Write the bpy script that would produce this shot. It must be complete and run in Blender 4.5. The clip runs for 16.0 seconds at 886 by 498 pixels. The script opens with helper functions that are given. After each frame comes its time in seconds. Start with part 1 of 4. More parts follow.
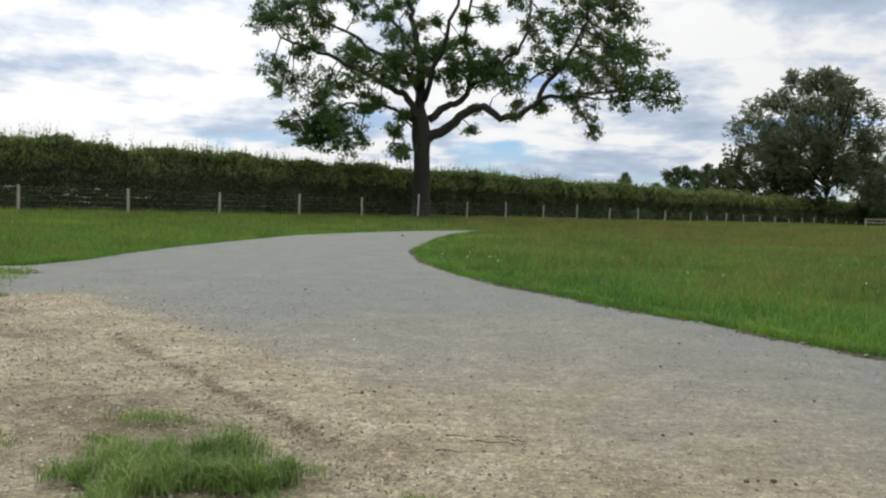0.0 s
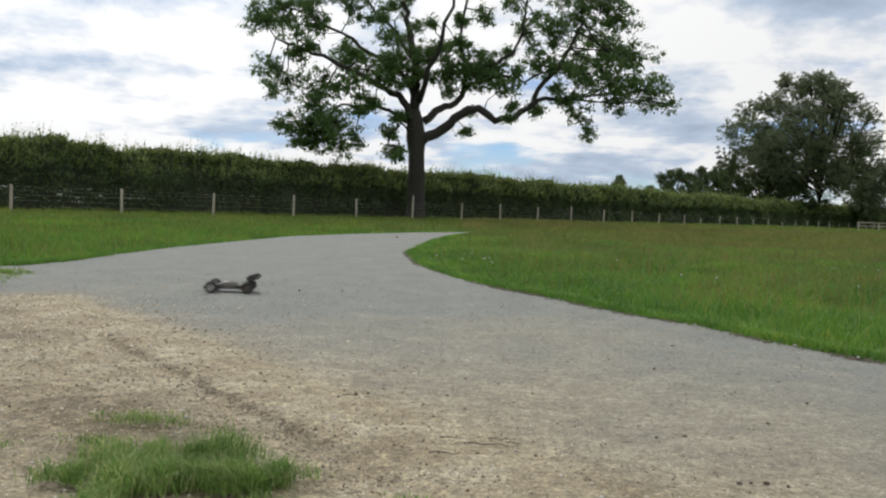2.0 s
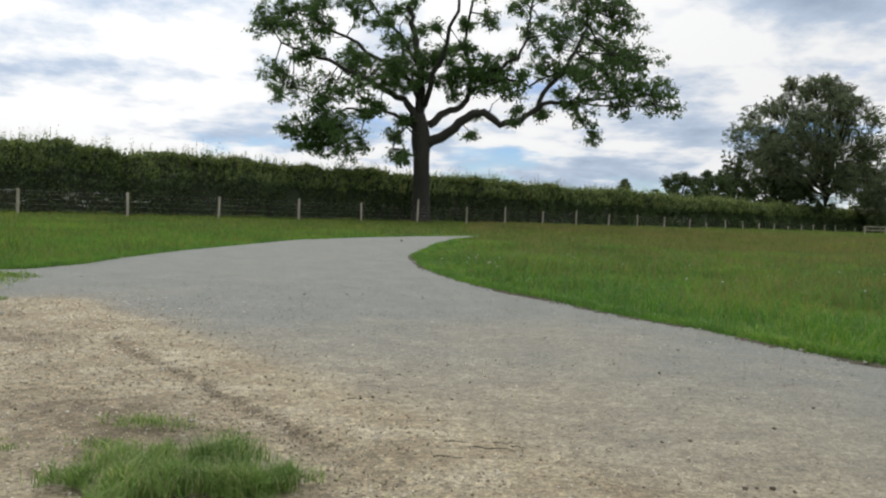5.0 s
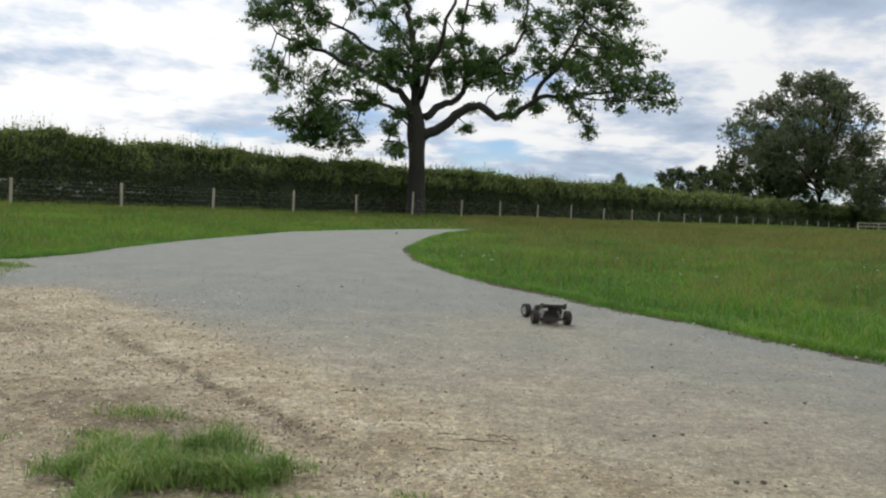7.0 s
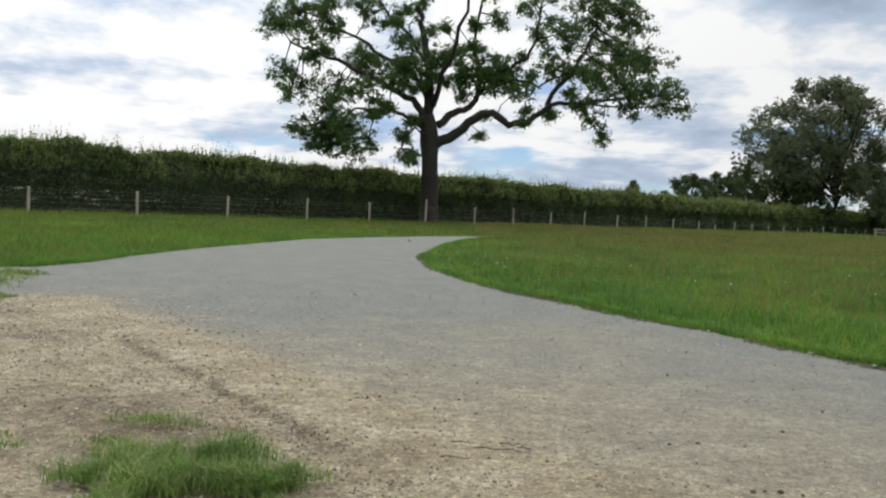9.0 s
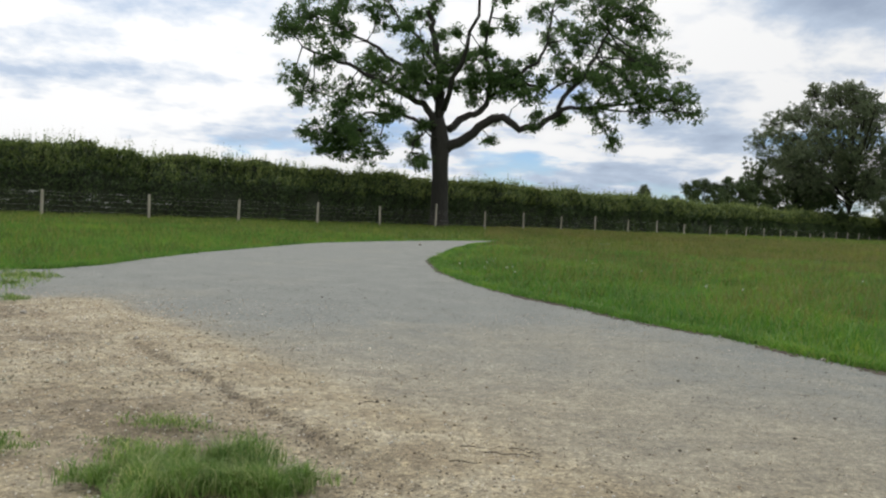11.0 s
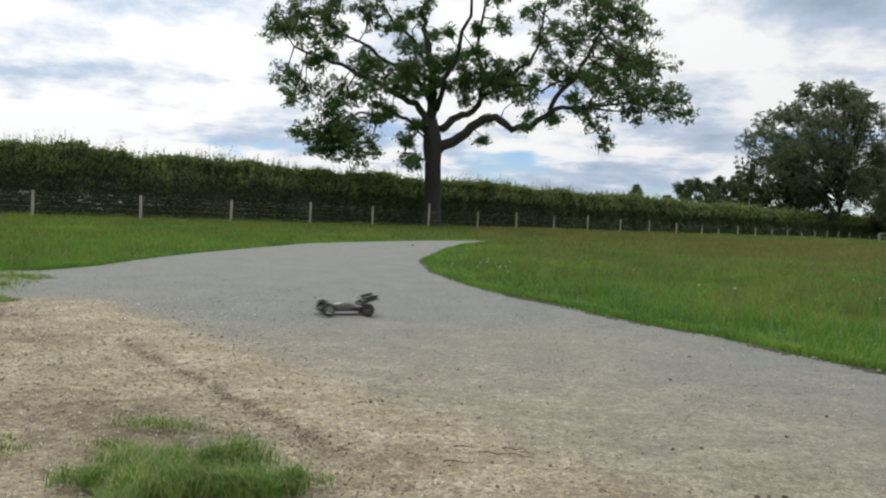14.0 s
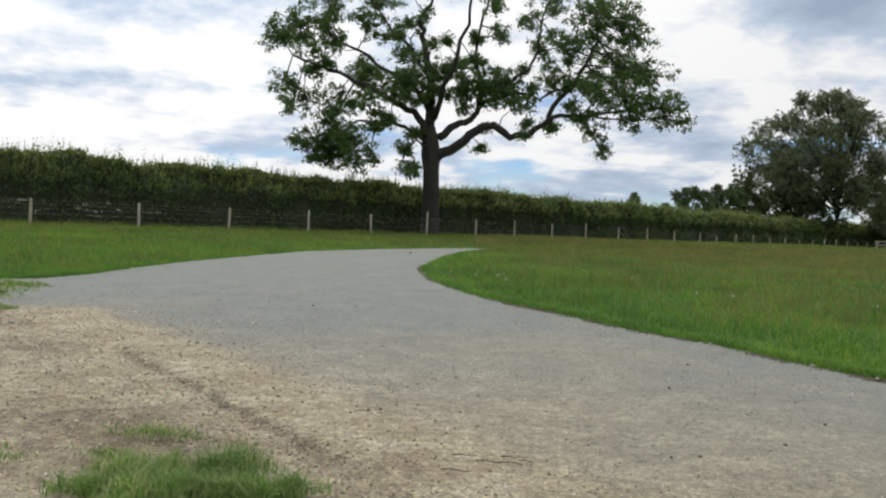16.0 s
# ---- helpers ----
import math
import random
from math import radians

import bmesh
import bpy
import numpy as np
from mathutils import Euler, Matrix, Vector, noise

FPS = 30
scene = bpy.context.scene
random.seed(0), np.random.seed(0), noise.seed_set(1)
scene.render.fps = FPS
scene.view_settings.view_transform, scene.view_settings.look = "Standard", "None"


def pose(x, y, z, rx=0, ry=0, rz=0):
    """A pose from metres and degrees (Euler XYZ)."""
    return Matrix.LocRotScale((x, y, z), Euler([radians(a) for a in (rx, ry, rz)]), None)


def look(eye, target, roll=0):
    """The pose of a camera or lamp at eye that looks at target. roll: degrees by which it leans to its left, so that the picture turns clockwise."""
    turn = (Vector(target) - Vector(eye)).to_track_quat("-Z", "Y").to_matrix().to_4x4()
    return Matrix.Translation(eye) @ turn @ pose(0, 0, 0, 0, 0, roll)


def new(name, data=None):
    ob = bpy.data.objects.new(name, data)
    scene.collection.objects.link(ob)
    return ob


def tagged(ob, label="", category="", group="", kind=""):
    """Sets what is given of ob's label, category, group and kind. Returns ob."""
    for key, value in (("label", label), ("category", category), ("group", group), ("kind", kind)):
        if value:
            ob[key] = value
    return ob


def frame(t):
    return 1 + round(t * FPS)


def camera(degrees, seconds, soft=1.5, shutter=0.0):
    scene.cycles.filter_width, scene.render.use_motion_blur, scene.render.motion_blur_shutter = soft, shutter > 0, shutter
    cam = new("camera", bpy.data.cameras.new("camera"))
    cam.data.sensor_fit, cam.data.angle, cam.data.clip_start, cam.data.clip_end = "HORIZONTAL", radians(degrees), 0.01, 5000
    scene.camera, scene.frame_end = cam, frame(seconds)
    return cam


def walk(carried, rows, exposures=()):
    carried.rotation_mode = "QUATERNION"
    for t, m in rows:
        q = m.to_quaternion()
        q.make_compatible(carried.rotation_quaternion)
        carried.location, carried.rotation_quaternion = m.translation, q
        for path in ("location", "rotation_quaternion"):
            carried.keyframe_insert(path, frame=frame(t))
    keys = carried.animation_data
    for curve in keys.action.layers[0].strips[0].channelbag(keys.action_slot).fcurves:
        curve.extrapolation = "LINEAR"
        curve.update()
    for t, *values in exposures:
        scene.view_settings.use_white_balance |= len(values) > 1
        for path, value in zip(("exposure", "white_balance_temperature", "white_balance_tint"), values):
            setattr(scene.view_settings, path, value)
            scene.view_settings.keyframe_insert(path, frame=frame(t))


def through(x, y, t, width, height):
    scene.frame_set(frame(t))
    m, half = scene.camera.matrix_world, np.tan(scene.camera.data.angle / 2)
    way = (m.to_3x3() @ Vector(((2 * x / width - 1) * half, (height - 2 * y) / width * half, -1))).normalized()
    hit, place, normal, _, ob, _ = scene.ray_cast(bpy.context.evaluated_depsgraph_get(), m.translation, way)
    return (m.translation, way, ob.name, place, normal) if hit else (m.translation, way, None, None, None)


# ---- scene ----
# ---- camera ----
cam = camera(62, 16.0, soft=2.25, shutter=0.2)
EYE = (0.0, 0.0, 0.85)


def aim(turn, tilt, lean):
    """The pose of the hand-held camera: degrees to its left, upwards, and of lean."""
    return pose(*EYE, 90 + tilt, 0, turn) @ pose(0, 0, 0, 0, 0, lean)


walk(cam, [
    (0.0, aim(0.0, -3.506, 2.1)),
    (0.5, aim(-0.03, -3.463, 2.293)),
    (1.0, aim(-0.202, -3.452, 2.491)),
    (1.5, aim(-0.358, -3.47, 2.475)),
    (2.0, aim(-0.431, -3.359, 2.322)),
    (2.5, aim(-0.456, -3.327, 2.484)),
    (3.0, aim(-0.557, -3.311, 2.51)),
    (3.5, aim(-0.604, -3.14, 2.494)),
    (4.0, aim(-0.522, -2.854, 2.334)),
    (6.3, aim(0.416, -3.469, 2.633)),
    (6.5, aim(0.111, -3.479, 2.547)),
    (7.0, aim(-0.477, -3.607, 2.815)),
    (7.5, aim(-0.756, -3.785, 3.205)),
    (8.0, aim(-0.394, -3.823, 2.77)),
    (8.5, aim(0.181, -3.246, 2.559)),
    (9.0, aim(0.571, -3.086, 2.673)),
    (11.5, aim(1.428, -2.754, 2.823)),
    (12.0, aim(1.31, -2.736, 2.666)),
    (12.5, aim(1.309, -2.666, 2.693)),
    (13.0, aim(1.023, -2.789, 2.987)),
    (13.5, aim(0.791, -2.806, 2.701)),
    (14.0, aim(0.819, -2.775, 2.688)),
    (14.5, aim(0.874, -2.647, 2.629)),
    (15.0, aim(0.899, -2.486, 2.745)),
    (15.5, aim(0.799, -2.257, 2.857)),
    (16.0, aim(0.708, -2.159, 2.706)),
])

# ---- light ----
SUN_TURN, SUN_HEIGHT = 28.0, 52.0  # degrees to the left of the view's first heading, and above the horizon
world = bpy.data.worlds.new("sky")
scene.world = world
world.use_nodes = True
wn, wl = world.node_tree.nodes, world.node_tree.links
wn.clear()


def wmath(op, a, b=None, clamp=False):
    n = wn.new("ShaderNodeMath")
    n.operation, n.use_clamp = op, clamp
    for i, v in enumerate((a, b)):
        if v is None:
            continue
        if isinstance(v, (int, float)):
            n.inputs[i].default_value = v
        else:
            wl.new(v, n.inputs[i])
    return n.outputs[0]


sky = wn.new("ShaderNodeTexSky")
sky.sky_type, sky.sun_disc = "NISHITA", False
sky.sun_elevation, sky.sun_rotation = radians(SUN_HEIGHT), radians(-SUN_TURN)
sky.air_density, sky.dust_density, sky.ozone_density = 1.0, 0.2, 4.0
coord = wn.new("ShaderNodeTexCoord")
sep = wn.new("ShaderNodeSeparateXYZ")
wl.new(coord.outputs["Generated"], sep.inputs[0])
# a level layer of cloud, seen in perspective
up = wmath("ADD", wmath("MAXIMUM", sep.outputs[2], 0.0), 0.26)
flat = wn.new("ShaderNodeCombineXYZ")
wl.new(wmath("DIVIDE", sep.outputs[0], up), flat.inputs[0])
wl.new(wmath("DIVIDE", sep.outputs[1], up), flat.inputs[1])


def wnoise(scale, detail, rough, shift):
    m = wn.new("ShaderNodeMapping")
    m.inputs[1].default_value = shift
    wl.new(flat.outputs[0], m.inputs[0])
    n = wn.new("ShaderNodeTexNoise")
    n.inputs["Scale"].default_value, n.inputs["Detail"].default_value, n.inputs["Roughness"].default_value = scale, detail, rough
    n.inputs["Distortion"].default_value = 0.1
    wl.new(m.outputs[0], n.inputs["Vector"])
    return n.outputs[0]


def wramp(value, stops):
    r = wn.new("ShaderNodeValToRGB")
    while len(r.color_ramp.elements) < len(stops):
        r.color_ramp.elements.new(0.5)
    for e, (p, c) in zip(r.color_ramp.elements, stops):
        e.position, e.color = p, (*c, 1)
    wl.new(value, r.inputs[0])
    return r.outputs[0]


# flat streaks of stratus towards the horizon
layer = wn.new("ShaderNodeMapping")
layer.inputs[1].default_value, layer.inputs[3].default_value = (0.7, 0.2, 0.35), (2.6, 2.6, 21.0)
wl.new(coord.outputs["Generated"], layer.inputs[0])
strata = wn.new("ShaderNodeTexNoise")
strata.inputs["Scale"].default_value, strata.inputs["Detail"].default_value, strata.inputs["Roughness"].default_value = 1.0, 8.0, 0.58
wl.new(layer.outputs[0], strata.inputs["Vector"])
low = wmath("SUBTRACT", 1.0, wmath("MULTIPLY", sep.outputs[2], 4.6), True)
streaks = wmath("MULTIPLY", wmath("SUBTRACT", strata.outputs[0], 0.5), low)
leftward = wmath("MULTIPLY", wmath("POWER", wmath("MAXIMUM", wmath("MULTIPLY", sep.outputs[0], -1.0), 0.0), 0.7), 0.26)
tilted = wmath("ADD", wmath("MULTIPLY", sep.outputs[2], 0.62), leftward)
broken = wmath("ADD", wmath("MULTIPLY", streaks, 0.75), wmath("MULTIPLY", low, 0.02))
cover = wramp(wmath("ADD", wnoise(1.9, 9, 0.55, (5.4, 0.6, 0)), wmath("ADD", tilted, broken)), [(0.41, (0, 0, 0)), (0.53, (1, 1, 1))])
bank = wn.new("ShaderNodeVectorMath")
bank.operation = "DOT_PRODUCT"
wl.new(coord.outputs["Generated"], bank.inputs[0])
bank.inputs[1].default_value = Vector((0.44, 0.86, 0.33)).normalized()
heavy = wmath("MULTIPLY", wmath("POWER", wmath("MAXIMUM", bank.outputs["Value"], 0.0), 230.0), -0.42)
lower = wn.new("ShaderNodeVectorMath")
lower.operation = "DOT_PRODUCT"
wl.new(coord.outputs["Generated"], lower.inputs[0])
lower.inputs[1].default_value = Vector((0.27, 0.955, 0.125)).normalized()
heavy = wmath("ADD", heavy, wmath("MULTIPLY", wmath("POWER", wmath("MAXIMUM", lower.outputs["Value"], 0.0), 150.0), -0.13))
shade = wramp(wmath("ADD", wmath("ADD", wmath("MULTIPLY", wnoise(1.5, 6, 0.5, (2.3, 9.1, 2.0)), 0.50), wmath("MULTIPLY", wnoise(4.0, 8, 0.6, (1.1, 4.4, 5.0)), 0.50)), wmath("ADD", heavy, wmath("MULTIPLY", streaks, 1.05))), [(0.25, (0.47, 0.57, 0.74)), (0.39, (0.70, 0.82, 1.0)), (0.50, (1.27, 1.275, 1.28))])
glow = wn.new("ShaderNodeVectorMath")
glow.operation = "DOT_PRODUCT"
wl.new(coord.outputs["Generated"], glow.inputs[0])
glow.inputs[1].default_value = (-math.sin(radians(SUN_TURN)) * math.cos(radians(SUN_HEIGHT)), math.cos(radians(SUN_TURN)) * math.cos(radians(SUN_HEIGHT)), math.sin(radians(SUN_HEIGHT)))
bright = wmath("ADD", wmath("MULTIPLY", wmath("POWER", wmath("MAXIMUM", glow.outputs["Value"], 0.0), 4.0), 0.62), 0.80)
blue = wn.new("ShaderNodeVectorMath")
blue.operation = "MULTIPLY"
blue.inputs[1].default_value = (0.088, 0.099, 0.120)
wl.new(sky.outputs[0], blue.inputs[0])
lit = wn.new("ShaderNodeVectorMath")
lit.operation = "SCALE"
wl.new(shade, lit.inputs[0])
wl.new(bright, lit.inputs["Scale"])
mix = wn.new("ShaderNodeMix")
mix.data_type = "RGBA"
wl.new(cover, mix.inputs["Factor"])
wl.new(blue.outputs[0], mix.inputs["A"])
wl.new(lit.outputs[0], mix.inputs["B"])
back = wn.new("ShaderNodeBackground")
wl.new(mix.outputs["Result"], back.inputs[0])
back.inputs[1].default_value = 1.0
wl.new(back.outputs[0], wn.new("ShaderNodeOutputWorld").inputs[0])

sun = new("sun", bpy.data.lights.new("sun", "SUN"))
sun.data.energy, sun.data.angle, sun.data.color = 1.4, radians(12), (1.0, 0.96, 0.88)
sun.matrix_world = look((0, 0, 0), (math.sin(radians(SUN_TURN)) * math.cos(radians(SUN_HEIGHT)), -math.cos(radians(SUN_TURN)) * math.cos(radians(SUN_HEIGHT)), -math.sin(radians(SUN_HEIGHT))))
scene.view_settings.exposure = -0.25


# ---- materials ----
def material(name, rough=0.8, metal=0.0):
    m = bpy.data.materials.new(name)
    m.use_nodes = True
    b = m.node_tree.nodes["Principled BSDF"]
    b.inputs["Roughness"].default_value, b.inputs["Metallic"].default_value = rough, metal
    return m, m.node_tree.nodes, m.node_tree.links, b


def noise_of(nodes, links, scale, detail=5.0, rough=0.6, stretch=(1, 1, 1)):
    c = nodes.new("ShaderNodeTexCoord")
    mp = nodes.new("ShaderNodeMapping")
    mp.inputs["Scale"].default_value = stretch
    links.new(c.outputs["Object"], mp.inputs[0])
    n = nodes.new("ShaderNodeTexNoise")
    n.inputs["Scale"].default_value, n.inputs["Detail"].default_value, n.inputs["Roughness"].default_value = scale, detail, rough
    links.new(mp.outputs[0], n.inputs["Vector"])
    return n.outputs[0]


def ramp(nodes, links, value, stops):
    r = nodes.new("ShaderNodeValToRGB")
    while len(r.color_ramp.elements) < len(stops):
        r.color_ramp.elements.new(0.5)
    for e, (p, c) in zip(r.color_ramp.elements, stops):
        e.position, e.color = p, (*c, 1) if len(c) == 3 else c
    links.new(value, r.inputs[0])
    return r.outputs[0]


def blend(nodes, links, factor, a, b, how="MIX"):
    n = nodes.new("ShaderNodeMix")
    n.data_type, n.blend_type = "RGBA", how
    for key, v in (("Factor", factor), ("A", a), ("B", b)):
        if isinstance(v, (int, float)):
            n.inputs[key].default_value = v
        elif isinstance(v, tuple):
            n.inputs[key].default_value = (*v, 1)
        else:
            links.new(v, n.inputs[key])
    return n.outputs["Result"]


def relief(nodes, links, b, height, strength, distance):
    n = nodes.new("ShaderNodeBump")
    n.inputs["Strength"].default_value, n.inputs["Distance"].default_value = strength, distance
    links.new(height, n.inputs["Height"])
    links.new(n.outputs[0], b.inputs["Normal"])


def grained(name, dark, light, scale, rough=0.8, metal=0.0, bump=0.3, depth=0.01, stretch=(1, 1, 1)):
    """A surface whose colour wanders between two tones at two scales."""
    m, n, l, b = material(name, rough, metal)
    fine, broad = noise_of(n, l, scale, 6, 0.65, stretch), noise_of(n, l, scale * 0.12, 3, 0.5)
    c = ramp(n, l, fine, [(0.3, dark), (0.7, light)])
    c = blend(n, l, 0.35, c, ramp(n, l, broad, [(0.35, dark), (0.65, light)]))
    l.new(c, b.inputs["Base Color"])
    if bump:
        relief(n, l, b, fine, bump, depth)
    return m


def leafy(name, tones, through=0.35, rough=0.55, dry=1.12):
    """Leaves or blades: each one takes its own tone, and lets some light through."""
    m, n, l, b = material(name, rough)
    g = n.new("ShaderNodeNewGeometry")
    k = len(tones)
    c = ramp(n, l, g.outputs["Random Per Island"], [(i / (k - 1), t) for i, t in enumerate(tones)])
    patch = ramp(n, l, noise_of(n, l, 0.45, 5, 0.6), [(0.35, (0.72, 0.78, 0.7)), (0.5, (1.0, 1.0, 1.0)), (0.65, (dry, (1 + dry) / 2, 1.0))])
    c = blend(n, l, 1.0, c, patch, "MULTIPLY")
    tuft = ramp(n, l, noise_of(n, l, 3.1, 4, 0.6), [(0.33, (0.66, 0.70, 0.66)), (0.5, (1.0, 1.0, 1.0)), (0.67, (1.28, 1.24, 1.12))])
    c = blend(n, l, 0.8, c, tuft, "MULTIPLY")
    l.new(c, b.inputs["Base Color"])
    t = n.new("ShaderNodeBsdfTranslucent")
    l.new(c, t.inputs[0])
    s = n.new("ShaderNodeMixShader")
    s.inputs[0].default_value = through
    l.new(b.outputs[0], s.inputs[1])
    l.new(t.outputs[0], s.inputs[2])
    l.new(s.outputs[0], n["Material Output"].inputs[0])
    return m


def road_material():
    m, n, l, b = material("worn_gravelly_tarmac", 0.9)
    a = n.new("ShaderNodeAttribute")
    a.attribute_name = "dirt"
    chips = n.new("ShaderNodeTexVoronoi")
    c = n.new("ShaderNodeTexCoord")
    chips.inputs["Scale"].default_value = 110.0
    l.new(c.outputs["Object"], chips.inputs["Vector"])
    chip = ramp(n, l, chips.outputs["Color"], [(0.1, (0.42, 0.42, 0.42)), (0.5, (1.0, 1.0, 1.0)), (0.95, (1.5, 1.48, 1.42))])
    fine = noise_of(n, l, 90, 8, 0.75)
    mid = noise_of(n, l, 2.2, 6, 0.6)
    streak = noise_of(n, l, 2.6, 8, 0.75, (1.0, 1.3, 1))
    tar = ramp(n, l, mid, [(0.3, (0.187, 0.194, 0.177)), (0.55, (0.213, 0.220, 0.201)), (0.75, (0.238, 0.242, 0.218))])
    sand = ramp(n, l, streak, [(0.3, (0.215, 0.170, 0.110)), (0.5, (0.335, 0.286, 0.195)), (0.68, (0.455, 0.408, 0.304))])
    # loose sand gathers in drifts
    add = n.new("ShaderNodeMath")
    add.operation = "MULTIPLY_ADD"
    l.new(streak, add.inputs[0])
    add.inputs[1].default_value = 0.6
    l.new(a.outputs["Fac"], add.inputs[2])
    cover_ = ramp(n, l, add.outputs[0], [(0.36, (0, 0, 0)), (1.08, (1, 1, 1))])
    col = blend(n, l, cover_, tar, sand)
    w = n.new("ShaderNodeAttribute")
    w.attribute_name = "worn"
    patchy = n.new("ShaderNodeMath")
    patchy.operation = "MULTIPLY"
    l.new(w.outputs["Fac"], patchy.inputs[0])
    l.new(ramp(n, l, noise_of(n, l, 7.0, 6, 0.7), [(0.28, (0, 0, 0)), (0.52, (1, 1, 1))]), patchy.inputs[1])
    col = blend(n, l, patchy.outputs[0], col, (0.092, 0.066, 0.038))
    # pale scattered drifts and dark crumbs
    drift = ramp(n, l, noise_of(n, l, 17.0, 8, 0.78, (1.0, 1.3, 1)), [(0.34, (0.48, 0.465, 0.44)), (0.5, (1, 1, 1)), (0.66, (1.55, 1.52, 1.44))])
    grit_ = n.new("ShaderNodeMath")
    grit_.operation = "MULTIPLY_ADD"
    l.new(cover_, grit_.inputs[0])
    grit_.inputs[1].default_value, grit_.inputs[2].default_value = 0.68, 0.22
    col = blend(n, l, grit_.outputs[0], col, drift, "MULTIPLY")
    crumb = ramp(n, l, noise_of(n, l, 45.0, 6, 0.7, (1, 1.4, 1)), [(0.30, (0.27, 0.25, 0.21)), (0.43, (0.96, 0.96, 0.96)), (0.55, (1.08, 1.08, 1.07)), (0.66, (1.75, 1.72, 1.64))])
    col = blend(n, l, grit_.outputs[0], col, crumb, "MULTIPLY")
    col = blend(n, l, 0.42, col, chip, "MULTIPLY")
    speck = ramp(n, l, fine, [(0.3, (0.55, 0.55, 0.55)), (0.5, (1, 1, 1)), (0.72, (1.35, 1.35, 1.35))])
    col = blend(n, l, 0.6, col, speck, "MULTIPLY")
    l.new(col, b.inputs["Base Color"])
    relief(n, l, b, fine, 0.9, 0.009)
    return m


ROAD = road_material()
SOIL = grained("meadow_floor", (0.06, 0.12, 0.02), (0.11, 0.18, 0.035), 3.0, 0.95, bump=0.8, depth=0.05)
BLADE = leafy("meadow_blades", [(0.070, 0.188, 0.025), (0.104, 0.248, 0.035), (0.145, 0.298, 0.046), (0.23, 0.295, 0.07)], 0.5, 0.55, 1.4)
VERGE = leafy("olive_blades", [(0.085, 0.150, 0.024), (0.12, 0.19, 0.032), (0.16, 0.215, 0.044), (0.225, 0.225, 0.066)], 0.5, 0.55, 1.3)
SEED = leafy("seed_heads", [(0.145, 0.155, 0.04), (0.195, 0.19, 0.054), (0.27, 0.235, 0.08)], 0.4)
TUFT = leafy("tuft_blades", [(0.085, 0.17, 0.032), (0.15, 0.27, 0.055), (0.23, 0.36, 0.09), (0.45, 0.45, 0.22)], 0.4)
HEDGE = leafy("hawthorn_leaves", [(0.046, 0.076, 0.026), (0.07, 0.108, 0.036), (0.10, 0.145, 0.05)], 0.4)
# young leaves, with the light on the hedge's top painted into their tone
LIT_SHOOT = leafy("lit_hedge_shoots", [(0.13, 0.175, 0.052), (0.19, 0.245, 0.075), (0.26, 0.315, 0.105)], 0.5)
ASH = leafy("ash_leaves", [(0.05, 0.10, 0.029), (0.08, 0.15, 0.042), (0.13, 0.215, 0.06)], 0.5)
# paler and greyer green: the haze of distance is mixed into the leaf tones
HAZED_LEAF = leafy("hazed_far_leaves", [(0.092, 0.122, 0.066), (0.13, 0.165, 0.086), (0.175, 0.21, 0.115)], 0.5)
# near black, so the shade within the hedge is part of the colour
CORE = grained("hedge_inner_shade", (0.015, 0.02, 0.009), (0.035, 0.045, 0.02), 6, 0.95)
BARK = grained("ash_bark", (0.016, 0.015, 0.012), (0.045, 0.041, 0.035), 5, 0.95, bump=0.9, depth=0.05, stretch=(2, 2, 0.4))
POST = grained("weathered_post", (0.26, 0.23, 0.18), (0.46, 0.42, 0.35), 14, 0.9, bump=0.4, stretch=(3, 3, 0.4))
WIRE = grained("galvanised_wire", (0.28, 0.28, 0.27), (0.46, 0.46, 0.44), 30, 0.6, 0.3, bump=0)


# ---- building ----
def mesh_of(name, verts, faces, mat, smooth=False):
    me = bpy.data.meshes.new(name)
    verts = np.asarray(verts, dtype=np.float32)
    if isinstance(faces, np.ndarray):
        n, k = faces.shape
        me.vertices.add(len(verts))
        me.vertices.foreach_set("co", verts.ravel())
        me.loops.add(n * k)
        me.loops.foreach_set("vertex_index", faces.astype(np.int32).ravel())
        me.polygons.add(n)
        me.polygons.foreach_set("loop_start", np.arange(0, n * k, k, dtype=np.int32))
        me.update(calc_edges=True)
    else:
        me.from_pydata(verts.tolist(), [], faces)
    me.materials.append(mat)
    if smooth:
        me.polygons.foreach_set("use_smooth", np.ones(len(me.polygons), dtype=bool))
    me.validate()
    return me


def part(name, bm, mat, parent, label="", smooth=False):
    """Links a bmesh, or a mesh, as one object under a thing or a part."""
    if isinstance(bm, bmesh.types.BMesh):
        me = bpy.data.meshes.new(name)
        bm.to_mesh(me)
        bm.free()
        me.materials.append(mat)
        if smooth:
            me.polygons.foreach_set("use_smooth", np.ones(len(me.polygons), dtype=bool))
    else:
        me = bm
    ob = new(name, me)
    ob.parent = parent
    if label:
        ob["label"] = label
    return ob


def leaves(centres, along, length, width, rng):
    """A pointed four-cornered leaf at every centre, along the given ways."""
    n = len(centres)
    along = along / np.maximum(np.linalg.norm(along, axis=1, keepdims=True), 1e-6)
    side = np.cross(along, rng.normal(size=(n, 3)))
    side /= np.maximum(np.linalg.norm(side, axis=1, keepdims=True), 1e-6)
    nor = np.cross(along, side)
    L, Wd = np.asarray(length).reshape(-1, 1), np.asarray(width).reshape(-1, 1)
    v = np.stack([centres - along * L / 2, centres + side * Wd / 2 + nor * Wd * 0.15, centres + along * L / 2, centres - side * Wd / 2 + nor * Wd * 0.15], 1).reshape(-1, 3)
    return v, np.arange(4 * n).reshape(n, 4)


